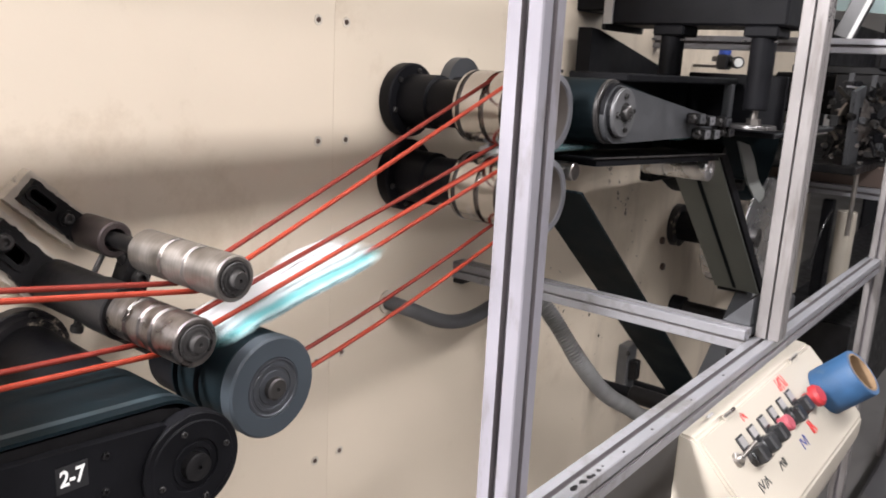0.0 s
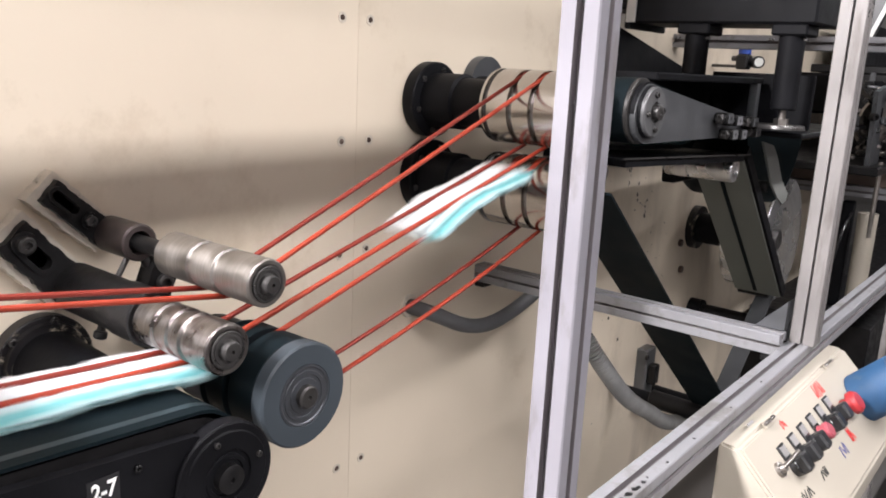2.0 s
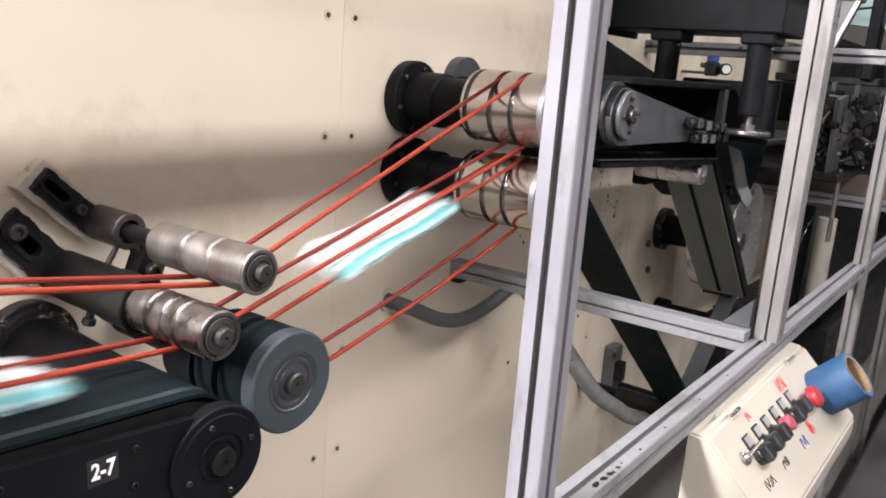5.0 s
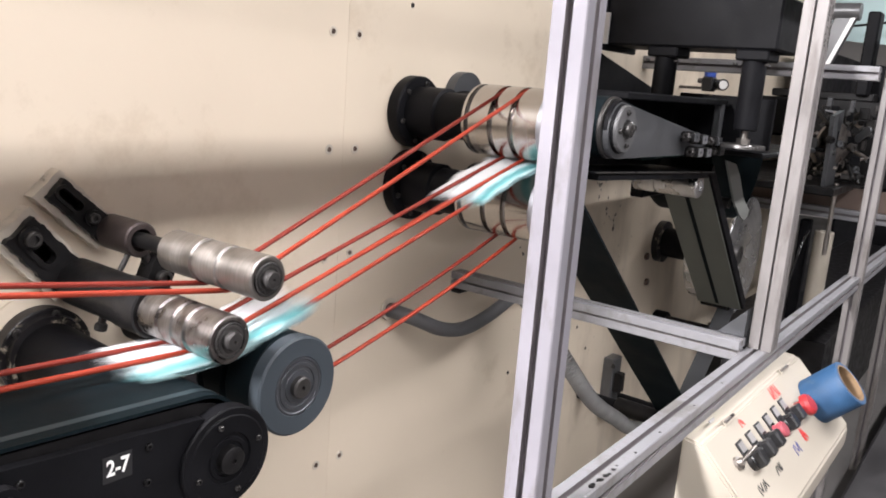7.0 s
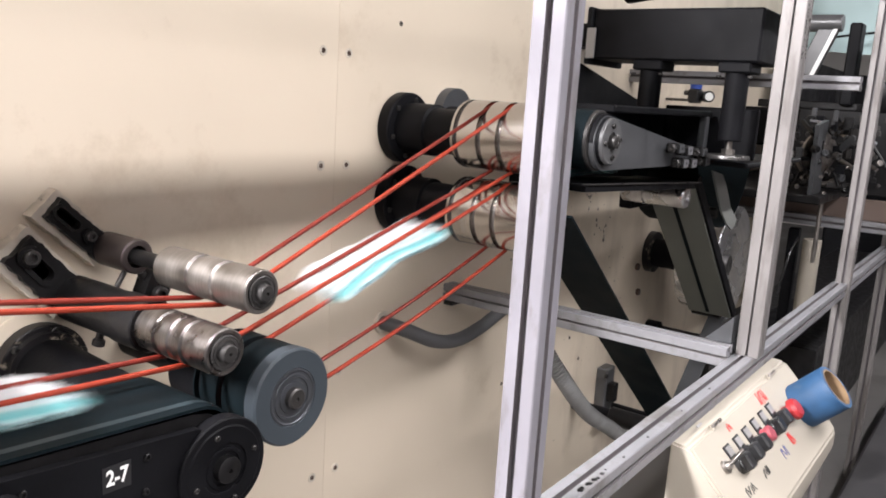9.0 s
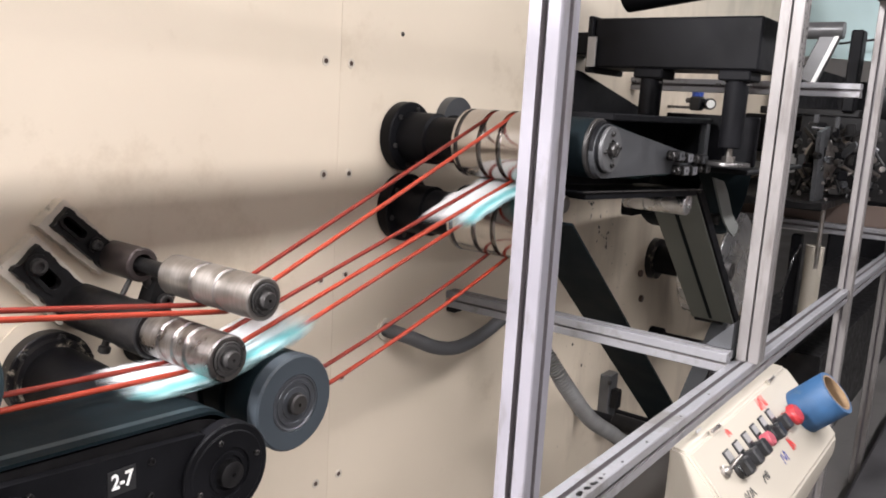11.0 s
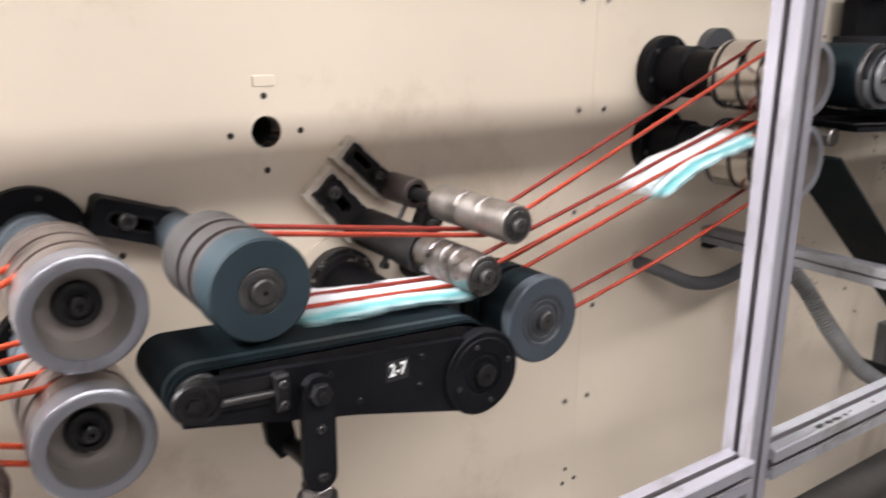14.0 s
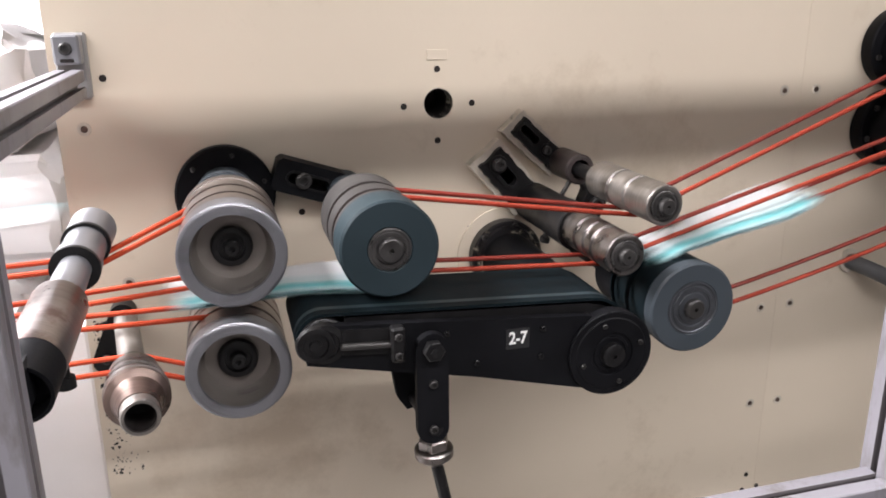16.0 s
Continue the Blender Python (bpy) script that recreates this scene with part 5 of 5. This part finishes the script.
    d = nrm.copy()
    tp = thing("tape_roll", tuple(a), "blue masking tape roll standing on the control box", "tape")
    part("tape", lathe([(0, 0.038), (0, 0.045), (0.002, 0.046), (0.080, 0.046), (0.082, 0.045), (0.082, 0.0375)], a, d, 56), TAPE, tp)
    part("core", lathe([(0.0, 0.0385), (0.0, 0.035), (0.0825, 0.035), (0.0825, 0.0385)], a, d, 56), [CARD, CARD_RIM], tp, "brown cardboard core")
    for p in tp.children[-1].data.polygons:
        p.material_index = 1 if abs(p.normal.dot(d.normalized())) > 0.7 else 0
    u = d.normalized().cross(Vector((0, 0, 1))).normalized()
    v = d.normalized().cross(u)
    for k in range(7):
        q = a + d.normalized() * (0.043 + 0.004 * (k % 2)) + (u * math.cos(1.1 + k * 0.16) + v * math.sin(1.1 + k * 0.16)) * 0.0347
        part("core_print", rod(q, q + d.normalized() * 0.028, 0.0012, seg=6), BLACK_INK, tp)


control_box()


# ---- hoses ----
def hoses():
    h = thing("air_hose", (1.268, Y, 0.945), "dark grey rubber hose from the machine plate", "hose")
    part("hose", tube(curve([(1.262, Y + 0.02, 0.952), (1.29, 1.09, 0.938), (1.36, 1.06, 0.905), (1.44, 1.05, 0.893), (1.54, 1.05, 0.905), (1.63, 1.05, 0.93), (1.69, 1.05, 0.94)]), 0.0165, 14), HOSE, h)
    part("collar", lathe([(0, 0.026), (0.006, 0.025), (0.006, 0.018)], (1.262, Y, 0.952), (0, -1, 0.1), 20), CREAM_CHIP, h)
    h = thing("corrugated_hose", (1.6, 1.0, 0.9), "grey corrugated hose hanging below the cross member", "hose")
    pts = curve([(1.68, 1.05, 0.94), (1.715, 0.98, 0.85), (1.745, 0.91, 0.745), (1.88, 0.90, 0.624), (2.04, 0.90, 0.53), (2.2, 0.90, 0.445), (2.5, 0.90, 0.36)], 36)
    part("hose", tube(pts, 0.021, 12, ripple=0.11), HOSE_PALE, h)
    b = thing("hose_bracket", (2.48, Y, 0.45), "worn black bracket on the machine plate", "bracket")
    part("plate", box(2.46, 2.53, Y - 0.04, Y, 0.33, 0.55, 0.004), CAP_GREY, b)
    part("arm", rod((2.55, Y, 0.36), (2.55, 0.90, 0.36), 0.04), BLACK, b)
    part("lug", box(2.47, 2.505, Y - 0.07, Y - 0.04, 0.43, 0.50, 0.004), BLACK_WORN, b)
    for z in (0.36, 0.53):
        screw(b, 2.45, Y - 0.04, z, 0.009)
    c = thing("stop_cylinder", (2.3, Y, 0.85), "black stop cylinder with a round rubber wheel", "cylinder")
    part("body", rod((2.90, 1.10, 0.60), (2.90, 0.80, 0.60), 0.028), BLACK_WORN, c)
    part("wheel", rod((2.90, Y, 0.60), (2.90, 1.09, 0.60), 0.042), BLACK, c)
    part("block", box(2.98, 3.06, 0.74, 0.80, 0.50, 0.70, 0.006), GREY_PLATE, c)
    part("plug", rod((2.72, Y, 0.881), (2.72, Y - 0.012, 0.881), 0.013), BRONZE, c)
    part("plug", rod((2.75, Y, 0.779), (2.75, Y - 0.012, 0.779), 0.013), BRONZE, c)


hoses()


# ---- the next machine section, behind the posts ----
def next_section():
    rnd = random.Random(21)
    t = thing("press_section", (4.2, 0.9, 0), "dark crowded machine section with plates and discs", "machine")
    part("main_beam", box(3.75, 6.2, 0.75, 1.13, 1.33, 1.50, 0.01), BLACK, t)
    part("lower_tray", box(3.0, 6.4, 0.60, 1.13, 1.16, 1.19, 0.005), BLACK_WORN, t)
    part("rear_panel", box(4.1, 6.6, 1.0, 1.05, 1.5, 1.75, 0.005), BLACK, t)
    part("motor", rod((3.55, 0.62, 1.56), (4.6, 0.62, 1.56), 0.085), BLACK, t)
    part("white_door", box(4.98, 5.02, 0.5, 0.9, 1.42, 1.62, 0.004), PLATE_GREY, t)
    for k, (x, y, z, r) in enumerate(((3.15, 0.66, 1.34, 0.075), (3.55, 0.62, 1.27, 0.085), (3.95, 0.60, 1.36, 0.10), (4.3, 0.58, 1.28, 0.09), (4.6, 0.56, 1.38, 0.09))):
        part("wheel_disc", lathe([(0, 0), (0, r), (0.012, r), (0.016, r * 0.9), (0.016, r * 0.5), (0.03, r * 0.45), (0.03, 0)], (x, y, z), (-0.6, -0.8, 0), 32), (STEEL_DARK, GREY_PLATE, STEEL)[k % 3], t)
    dark = (GREY_PLATE, BLACK_WORN, BLACK_WORN, BLACK, BOLT, BOLT, STEEL_DARK)
    for k in range(70):
        # discs, bosses and rollers on the linkage, facing the aisle
        x, y, z = rnd.uniform(3.0, 4.6), rnd.uniform(0.50, 0.72), rnd.uniform(1.2, 1.47)
        r, w = rnd.uniform(0.005, 0.020), rnd.uniform(0.006, 0.02)
        part("boss", lathe([(0, 0), (0, r), (w * 0.8, r), (w, r * 0.85), (w, r * 0.5), (w * 0.7, r * 0.45), (w * 0.7, 0)], (x, y, z), (-0.62, -0.78, rnd.uniform(-0.1, 0.1)), 16), rnd.choice(dark), t)
    for k in range(60):
        # flat levers at all slants
        x, y, z = rnd.uniform(3.05, 4.2), rnd.uniform(0.48, 0.74), rnd.uniform(1.21, 1.46)
        n, q = rnd.uniform(0.03, 0.11), rnd.uniform(0.006, 0.014)
        m = pose(x, y, z, 0, 0, rnd.uniform(30, 70)) @ Matrix.Rotation(rnd.uniform(0, 3.14), 4, "Y")
        part("link", prism(capsule(-n / 2, 0, n / 2, 0, q), -0.003, 0.003, m=m), rnd.choice(dark), t, smooth=False)
    for k in range(16):
        x, y, z = rnd.uniform(3.0, 4.8), rnd.uniform(0.55, 0.7), rnd.uniform(1.2, 1.46)
        part("pin", rod((x, y, z), (x + rnd.uniform(-0.06, 0.06), y - rnd.uniform(0.02, 0.08), z + rnd.uniform(-0.05, 0.05)), rnd.uniform(0.006, 0.014)), rnd.choice((STEEL, STEEL_DARK, BOLT)), t)
    for k in range(110):
        x, y, z = rnd.uniform(3.05, 3.35), rnd.uniform(0.44, 0.76), rnd.uniform(1.19, 1.47)
        q = rnd.random()
        if q < 0.45:
            part("nut", rod((x, y, z), (x - rnd.uniform(0.008, 0.02), y - rnd.uniform(0.0, 0.012), z + rnd.uniform(-0.006, 0.006)), rnd.uniform(0.005, 0.012), 0.001, 8), rnd.choice((STEEL_DARK, BOLT, BOLT, BLACK, BLACK_WORN)), t, smooth=False)
        else:
            sx, sy, sz = rnd.uniform(0.006, 0.02), rnd.uniform(0.008, 0.035), rnd.uniform(0.006, 0.045)
            part("link", box(x, x + sx, y, y + sy, z, z + sz, 0.002, m=None), rnd.choice((BLACK_WORN, BLACK, GREY_PLATE, BOLT, BLACK, BLACK_WORN)), t)
    for k in range(14):
        y, z = rnd.uniform(0.46, 0.74), rnd.uniform(1.24, 1.46)
        part("lever", rod((3.2, y, z), (3.2 + rnd.uniform(-0.05, 0.05), y + rnd.uniform(-0.07, 0.07), z + rnd.uniform(-0.12, 0.12)), rnd.uniform(0.004, 0.009), 0.001, 8), rnd.choice((STEEL_DARK, BOLT, RIM, BLACK_WORN)), t)
    part("back_web", box(3.40, 3.42, 0.40, 0.80, 1.18, 1.50, 0.004), BLACK_WORN, t)
    part("bracket_plate", prism([(3.05, 1.18), (3.20, 1.18), (3.16, 1.46), (3.02, 1.44)], 0.64, 0.655), GREY_PLATE, t, smooth=False)
    part("link_plate", prism([(3.5, 1.40), (4.2, 1.47), (4.2, 1.42), (3.9, 1.28), (3.6, 1.26)], 0.60, 0.612), GREY_PLATE, t, smooth=False)
    part("rod", rod((3.14, 0.62, 1.2), (3.14, 0.62, 0.93), 0.008), STEEL, t)
    b = thing("side_board", (3.38, 0.5, 1.085), "brown board across the lower machine", "board")
    part("board", box(3.37, 3.39, -0.2, 1.12, 1.085, 1.168, 0.003), BROWN, b)
    c = thing("slider_unit", (3.2, 0.9, 0.8), "upright pneumatic slider with dusty brown tubes", "slider")
    part("body", box(3.30, 3.345, 0.715, 0.755, 0.62, 1.03, 0.005), BLACK, c)
    part("tube", rod((3.27, 0.655, 0.66), (3.27, 0.655, 1.0), 0.034), BOX_PAINT, c)
    part("tube", rod((3.40, 0.86, 0.62), (3.40, 0.86, 1.03), 0.034), BOX_PAINT, c)
    part("base_bar", box(3.15, 3.9, 0.68, 0.84, 0.56, 0.62, 0.005), BLACK, c)
    part("cable", tube(curve([(3.1, 0.72, 0.80), (3.12, 0.70, 0.95), (3.22, 0.70, 1.0), (3.3, 0.72, 0.98)]), 0.005, 8), BLACK_PLASTIC, c)
    m = thing("roll_stand", (4.5, 0.9, 1.8), "steel roll stand with a slanted bright bar", "roll stand")
    part("roll", rod((3.42, 1.0, 1.832), (3.42, 0.69, 1.832), 0.033), CAP_GREY, m)
    part("strut", box(-0.02, 0.02, -0.035, 0.035, -0.11, 0.10, 0.004, m=pose(3.42, 0.765, 1.735, 20, 0, 0)), CAP_GREY, m)
    part("strut_edge", box(-0.022, -0.02, -0.034, -0.018, -0.11, 0.10, 0.0, m=pose(3.42, 0.765, 1.735, 20, 0, 0)), WHITE_DIAL, m)
    part("arm", box(3.42, 3.50, 0.62, 0.665, 1.52, 1.835, 0.006), BLACK, m)
    part("foot", box(3.45, 3.62, 0.60, 0.98, 1.50, 1.53, 0.004), BLACK_WORN, m)
    s = thing("aqua_sheet", (4.55, 0.6, 1.8), "pale aqua film web hanging in the next section", "film")
    pts = [(4.55, 0.2, 1.80), (4.55, 0.5, 1.79), (4.55, 0.8, 1.80), (4.55, 1.12, 1.82)]
    bm = bmesh.new()
    v0 = [bm.verts.new((x + 0.05 * math.sin(k * 1.3), y, z)) for k, (x, y, z) in enumerate(pts)]
    v1 = [bm.verts.new((x + 0.10 * math.cos(k * 1.1), y, z + 1.0)) for k, (x, y, z) in enumerate(pts)]
    v2 = [bm.verts.new((v.co.x + 0.006, v.co.y, v.co.z)) for v in v0]
    v3 = [bm.verts.new((v.co.x + 0.006, v.co.y, v.co.z)) for v in v1]
    for k in range(3):
        for p, q in ((v0, v1), (v1, v3), (v3, v2), (v2, v0)):
            bm.faces.new((p[k], p[k + 1], q[k + 1], q[k]))
    part("web", bm, AQUA, s)
    part("wire", tube(curve([(4.4, 0.3, 1.96), (4.4, 0.55, 1.915), (4.4, 0.9, 1.87)]), 0.006, 8), BLACK_PLASTIC, s)
    d = thing("dark_cabinet", (8, 0.3, 0), "dark machine cabinet farther down the line", "cabinet")
    part("body", box(7.0, 9.0, -0.4, 1.3, 0.0, 1.72, 0.02), BLACK, d)
    part("plinth", box(3.5, 6.6, 0.62, 1.1, 0.0, 0.5, 0.004), BLACK_WORN, d)
    f = thing("floor_guard", (2.6, 0.0, 0.0), "worn grey steel step plate beside the machine", "step plate")
    part("plate", box(1.9, 4.6, -0.25, 0.36, 0.20, 0.24, 0.01), STEP_GREY, f)
    part("leg", box(1.95, 2.05, -0.2, 0.3, 0, 0.2, 0.005), BLACK_WORN, f)
    part("leg", box(4.4, 4.5, -0.2, 0.3, 0, 0.2, 0.005), BLACK_WORN, f)


next_section()


def left_background():
    w = thing("wrapped_bale", (-0.9, 2.0, 0), "white plastic-wrapped bale beside the machine", "bale")
    rnd = random.Random(4)
    for k in range(5):
        z = 0.15 + 0.26 * k
        b2 = box(-1.25 - 0.05 * (k % 2), -0.30 - 0.04 * (k % 3), 1.6, 2.3, z, z + 0.245, 0.05)
        bmesh.ops.subdivide_edges(b2, edges=b2.edges[:], cuts=3, use_grid_fill=True)
        for v in b2.verts:
            v.co += Vector((rnd.uniform(-1, 1), rnd.uniform(-1, 1), rnd.uniform(-1, 1))) * 0.012
        part("bag", b2, SHEET, w)
    part("pallet", box(-1.3, -0.25, 1.55, 2.35, 0.0, 0.15, 0.01), BROWN, w)
    p = thing("white_post", (-0.38, 1.3, 0), "white painted steel upright behind the plate", "post")
    part("column", box(-0.42, -0.245, 1.25, 1.33, 0.0, 0.93, 0.004), SHEET, p)
    q = thing("white_curtain", (-1.2, 3.0, 0), "bright white strip curtain", "curtain")
    for k in range(9):
        part("strip", box(-2.4 + 0.28 * k, -2.13 + 0.28 * k, 3.0 + 0.03 * (k % 2), 3.01 + 0.03 * (k % 2), 0.05, 3.0, 0.002), SHEET, q)


left_background()

# ---- cords ----


def arc(x, z, r, a0, a1, n=10):
    return [(x + r * math.cos(radians(a0 + (a1 - a0) * k / n)), z + r * math.sin(radians(a0 + (a1 - a0) * k / n))) for k in range(n + 1)]


def cord(name, pts, y, material, label, closed=True, r=0.0036):
    t = part(name, tube([(x, y, z) for x, z in pts], r, 10, closed), material, None)
    tagged(t, label, "drive cord", "orange drive cords")


def cords():
    rr = 0.0035
    for k, y in enumerate(CY):
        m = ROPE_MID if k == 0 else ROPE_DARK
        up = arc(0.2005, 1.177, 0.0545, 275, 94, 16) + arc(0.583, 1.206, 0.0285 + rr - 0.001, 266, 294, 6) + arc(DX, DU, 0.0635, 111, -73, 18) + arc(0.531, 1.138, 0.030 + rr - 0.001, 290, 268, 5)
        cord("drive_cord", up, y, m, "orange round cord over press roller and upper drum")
        lo = arc(0.644, 1.049, 0.0535, 282, 106, 16) + arc(DX, DL, 0.0635, 106, -70, 18)
        # the slack lower run hangs a little
        (ax, az), (bx, bz) = lo[-1], lo[0]
        lo += [(ax + (bx - ax) * f, az + (bz - az) * f - 0.048 * f * (1 - f)) for f in (0.06, 0.14, 0.25, 0.38, 0.5, 0.62, 0.75, 0.86, 0.94)]
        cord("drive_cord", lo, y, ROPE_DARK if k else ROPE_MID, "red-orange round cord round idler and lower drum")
        xl = -1.3
        ua = [(xl, 1.13), (-0.30, 1.160)] + arc(-0.160, 1.197, 0.0315, 268, 292, 4) + arc(0.010, 1.184, 0.0525, 114, -84, 18) + [(-0.3, 1.108), (xl, 1.07)]
        cord("drive_cord", ua, y, ROPE, "orange round cord over the nip pulley", closed=False)
        la = [(xl, 1.05), (-0.3, 1.086)] + arc(0.006, 1.033, 0.0525, 98, -118, 18) + arc(-0.128, 0.990, 0.034, 62, 92, 4) + [(-0.32, 1.018), (xl, 0.99)]
        cord("drive_cord", la, y, ROPE, "orange round cord under the lower nip pulley", closed=False)


cords()

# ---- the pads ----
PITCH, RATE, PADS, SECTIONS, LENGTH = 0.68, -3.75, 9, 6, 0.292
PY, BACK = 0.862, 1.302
RUN = [(2.70, 1.312), (2.2, 1.312), (1.8, 1.312), (1.45, 1.312), (1.292, 1.310), (1.15, 1.271), (0.95, 1.211), (0.80, 1.166), (0.70, 1.136), (0.643, 1.123), (0.59, 1.105), (0.53, 1.097), (0.47, 1.101), (0.38, 1.106), (0.25, 1.1125), (0.12, 1.118), (0.0, 1.117), (-0.15, 1.116), (-0.60, 1.112)]


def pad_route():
    """The endless way of the pads: along the run, round the plate's edge, then an added, unseen return behind it and in
    through the slot.
    """
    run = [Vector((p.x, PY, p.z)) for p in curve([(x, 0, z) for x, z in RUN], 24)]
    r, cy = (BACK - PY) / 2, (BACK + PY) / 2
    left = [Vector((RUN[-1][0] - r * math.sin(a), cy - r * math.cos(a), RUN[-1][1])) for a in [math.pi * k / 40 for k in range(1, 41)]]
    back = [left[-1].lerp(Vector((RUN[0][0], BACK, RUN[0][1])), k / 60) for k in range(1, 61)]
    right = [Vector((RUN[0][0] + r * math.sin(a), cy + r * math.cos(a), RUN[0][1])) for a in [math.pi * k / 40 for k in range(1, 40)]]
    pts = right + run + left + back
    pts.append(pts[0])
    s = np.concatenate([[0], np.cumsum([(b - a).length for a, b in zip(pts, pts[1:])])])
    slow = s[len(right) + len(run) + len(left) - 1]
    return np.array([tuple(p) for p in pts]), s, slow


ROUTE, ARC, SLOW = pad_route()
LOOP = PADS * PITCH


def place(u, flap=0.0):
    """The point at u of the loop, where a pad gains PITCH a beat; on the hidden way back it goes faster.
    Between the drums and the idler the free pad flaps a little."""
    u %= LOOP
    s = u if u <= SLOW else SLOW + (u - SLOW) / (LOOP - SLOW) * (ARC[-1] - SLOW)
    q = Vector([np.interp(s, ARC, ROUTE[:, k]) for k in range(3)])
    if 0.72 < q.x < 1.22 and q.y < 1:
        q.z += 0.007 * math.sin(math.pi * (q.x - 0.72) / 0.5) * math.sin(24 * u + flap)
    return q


def section_pose(u, h, flap):
    a, b = place(u - h, flap), place(u + h, flap)
    x = (a - b).normalized()
    y = Vector((0, 0, 1)).cross(x).normalized()
    z = x.cross(y)
    m = Matrix((x, y, z)).transposed().to_4x4()
    m.translation = (a + b) / 2
    return m


def pad_meshes(seed):
    """The sections of one pad: soft quilted sheet, uneven along its sides and frayed at both ends."""
    h = LENGTH / SECTIONS
    rnd = random.Random(seed)
    nx, ny = 8, 20
    wave = [(rnd.uniform(5, 34), rnd.uniform(0, 6.28), rnd.uniform(0.0008, 0.0028)) for _ in range(10)]
    tuft = [[rnd.uniform(-0.006, 0.024) * (1 if j % 2 else 0.35) for j in range(ny + 1)] for _ in range(2)]

    def side(f, k):
        return sum(a * math.sin(w * f + q + 2.1 * k) for w, q, a in wave[5 * k:5 * k + 5])

    out = []
    for k in range(SECTIONS):
        bm = bmesh.new()
        thin = bm.verts.layers.float.new("fray")
        top, bot = [], []
        for i in range(nx + 1):
            f = (k + i / nx) / SECTIONS
            x = h * (i / nx - 0.5) * 1.02
            w = 0.071 * (1 - abs(2 * f - 1) ** 6 * 0.34)
            lo, hi = -w + side(f, 0), w + side(f, 1)
            th = 0.0060 * min(1.0, 0.12 + 6 * min(f, 1 - f))
            near0 = max(0.0, 1 - f / 0.05) if k == 0 else 0.0
            near1 = max(0.0, 1 - (1 - f) / 0.05) if k == SECTIONS - 1 else 0.0
            for row, sg in ((top, 1), (bot, -1)):
                line = []
                for j in range(ny + 1):
                    g = 2 * j / ny - 1
                    puff = 1 - 0.82 * abs(g) ** 4
                    crease = 0.0014 * math.sin(40 * f + 2.3 * j) + 0.0012 * math.sin(71 * f - 1.7 * j)
                    droop = 0.004 * math.sin(6 * f + seed) * g
                    line.append(bm.verts.new((x - near0 * tuft[0][j] + near1 * tuft[1][j], lo + (hi - lo) * j / ny, sg * th * puff + crease + droop)))
                    line[-1][thin] = max(0.0, abs(g) * 4 - 3, 1 - min(f, 1 - f) / 0.13)
                row.append(line)
        for i in range(nx):
            for j in range(ny):
                bm.faces.new((top[i][j], top[i + 1][j], top[i + 1][j + 1], top[i][j + 1]))
                bm.faces.new((bot[i][j], bot[i][j + 1], bot[i + 1][j + 1], bot[i + 1][j]))
            for j in (0, ny):
                bm.faces.new((top[i][j], top[i + 1][j], bot[i + 1][j], bot[i][j]))
        for i in (0, nx):
            for j in range(ny):
                bm.faces.new((top[i][j], top[i][j + 1], bot[i][j + 1], bot[i][j]))
        bmesh.ops.recalc_face_normals(bm, faces=bm.faces)
        for f in bm.faces:
            f.smooth = True
        me = bpy.data.meshes.new("pad_section")
        bm.to_mesh(me)
        bm.free()
        me.materials.append(PAD)
        out.append(me)
    return out


def make_pads():
    kinds = [pad_meshes(seed) for seed in (3, 8, 14)]
    out = []
    for p in range(PADS):
        t = new("absorbent_pad")
        t.empty_display_size = 0.05
        tagged(t, "white absorbent pad with a teal band, carried between cords", "pad", "absorbent pads")
        secs = []
        for k in range(SECTIONS):
            o = new("pad_section", kinds[p % 3][k])
            o.parent = t
            secs.append(o)
        out.append((t, secs))
    return out


def arc_of(x):
    """How far along the loop the run passes x."""
    k = [i for i in range(len(ROUTE)) if abs(ROUTE[i, 1] - PY) < 1e-6]
    xs = ROUTE[k, 0]
    return float(np.interp(-x, -xs, ARC[k]))


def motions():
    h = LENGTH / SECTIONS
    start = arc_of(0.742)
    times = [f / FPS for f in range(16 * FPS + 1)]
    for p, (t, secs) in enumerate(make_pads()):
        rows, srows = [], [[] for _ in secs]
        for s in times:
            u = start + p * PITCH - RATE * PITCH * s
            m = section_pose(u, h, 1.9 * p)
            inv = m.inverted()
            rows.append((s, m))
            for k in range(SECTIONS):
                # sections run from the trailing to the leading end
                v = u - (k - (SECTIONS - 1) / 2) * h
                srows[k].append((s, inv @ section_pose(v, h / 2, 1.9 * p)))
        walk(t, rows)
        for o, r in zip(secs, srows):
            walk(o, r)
    for ob, r, way in SPIN:
        turn = math.degrees(-RATE * PITCH / r)
        base = ob.location.copy()
        walk(ob, [(s, pose(*base, 0, way * ((turn * s + 180) % 360 - 180), 0)) for s in times])


motions()
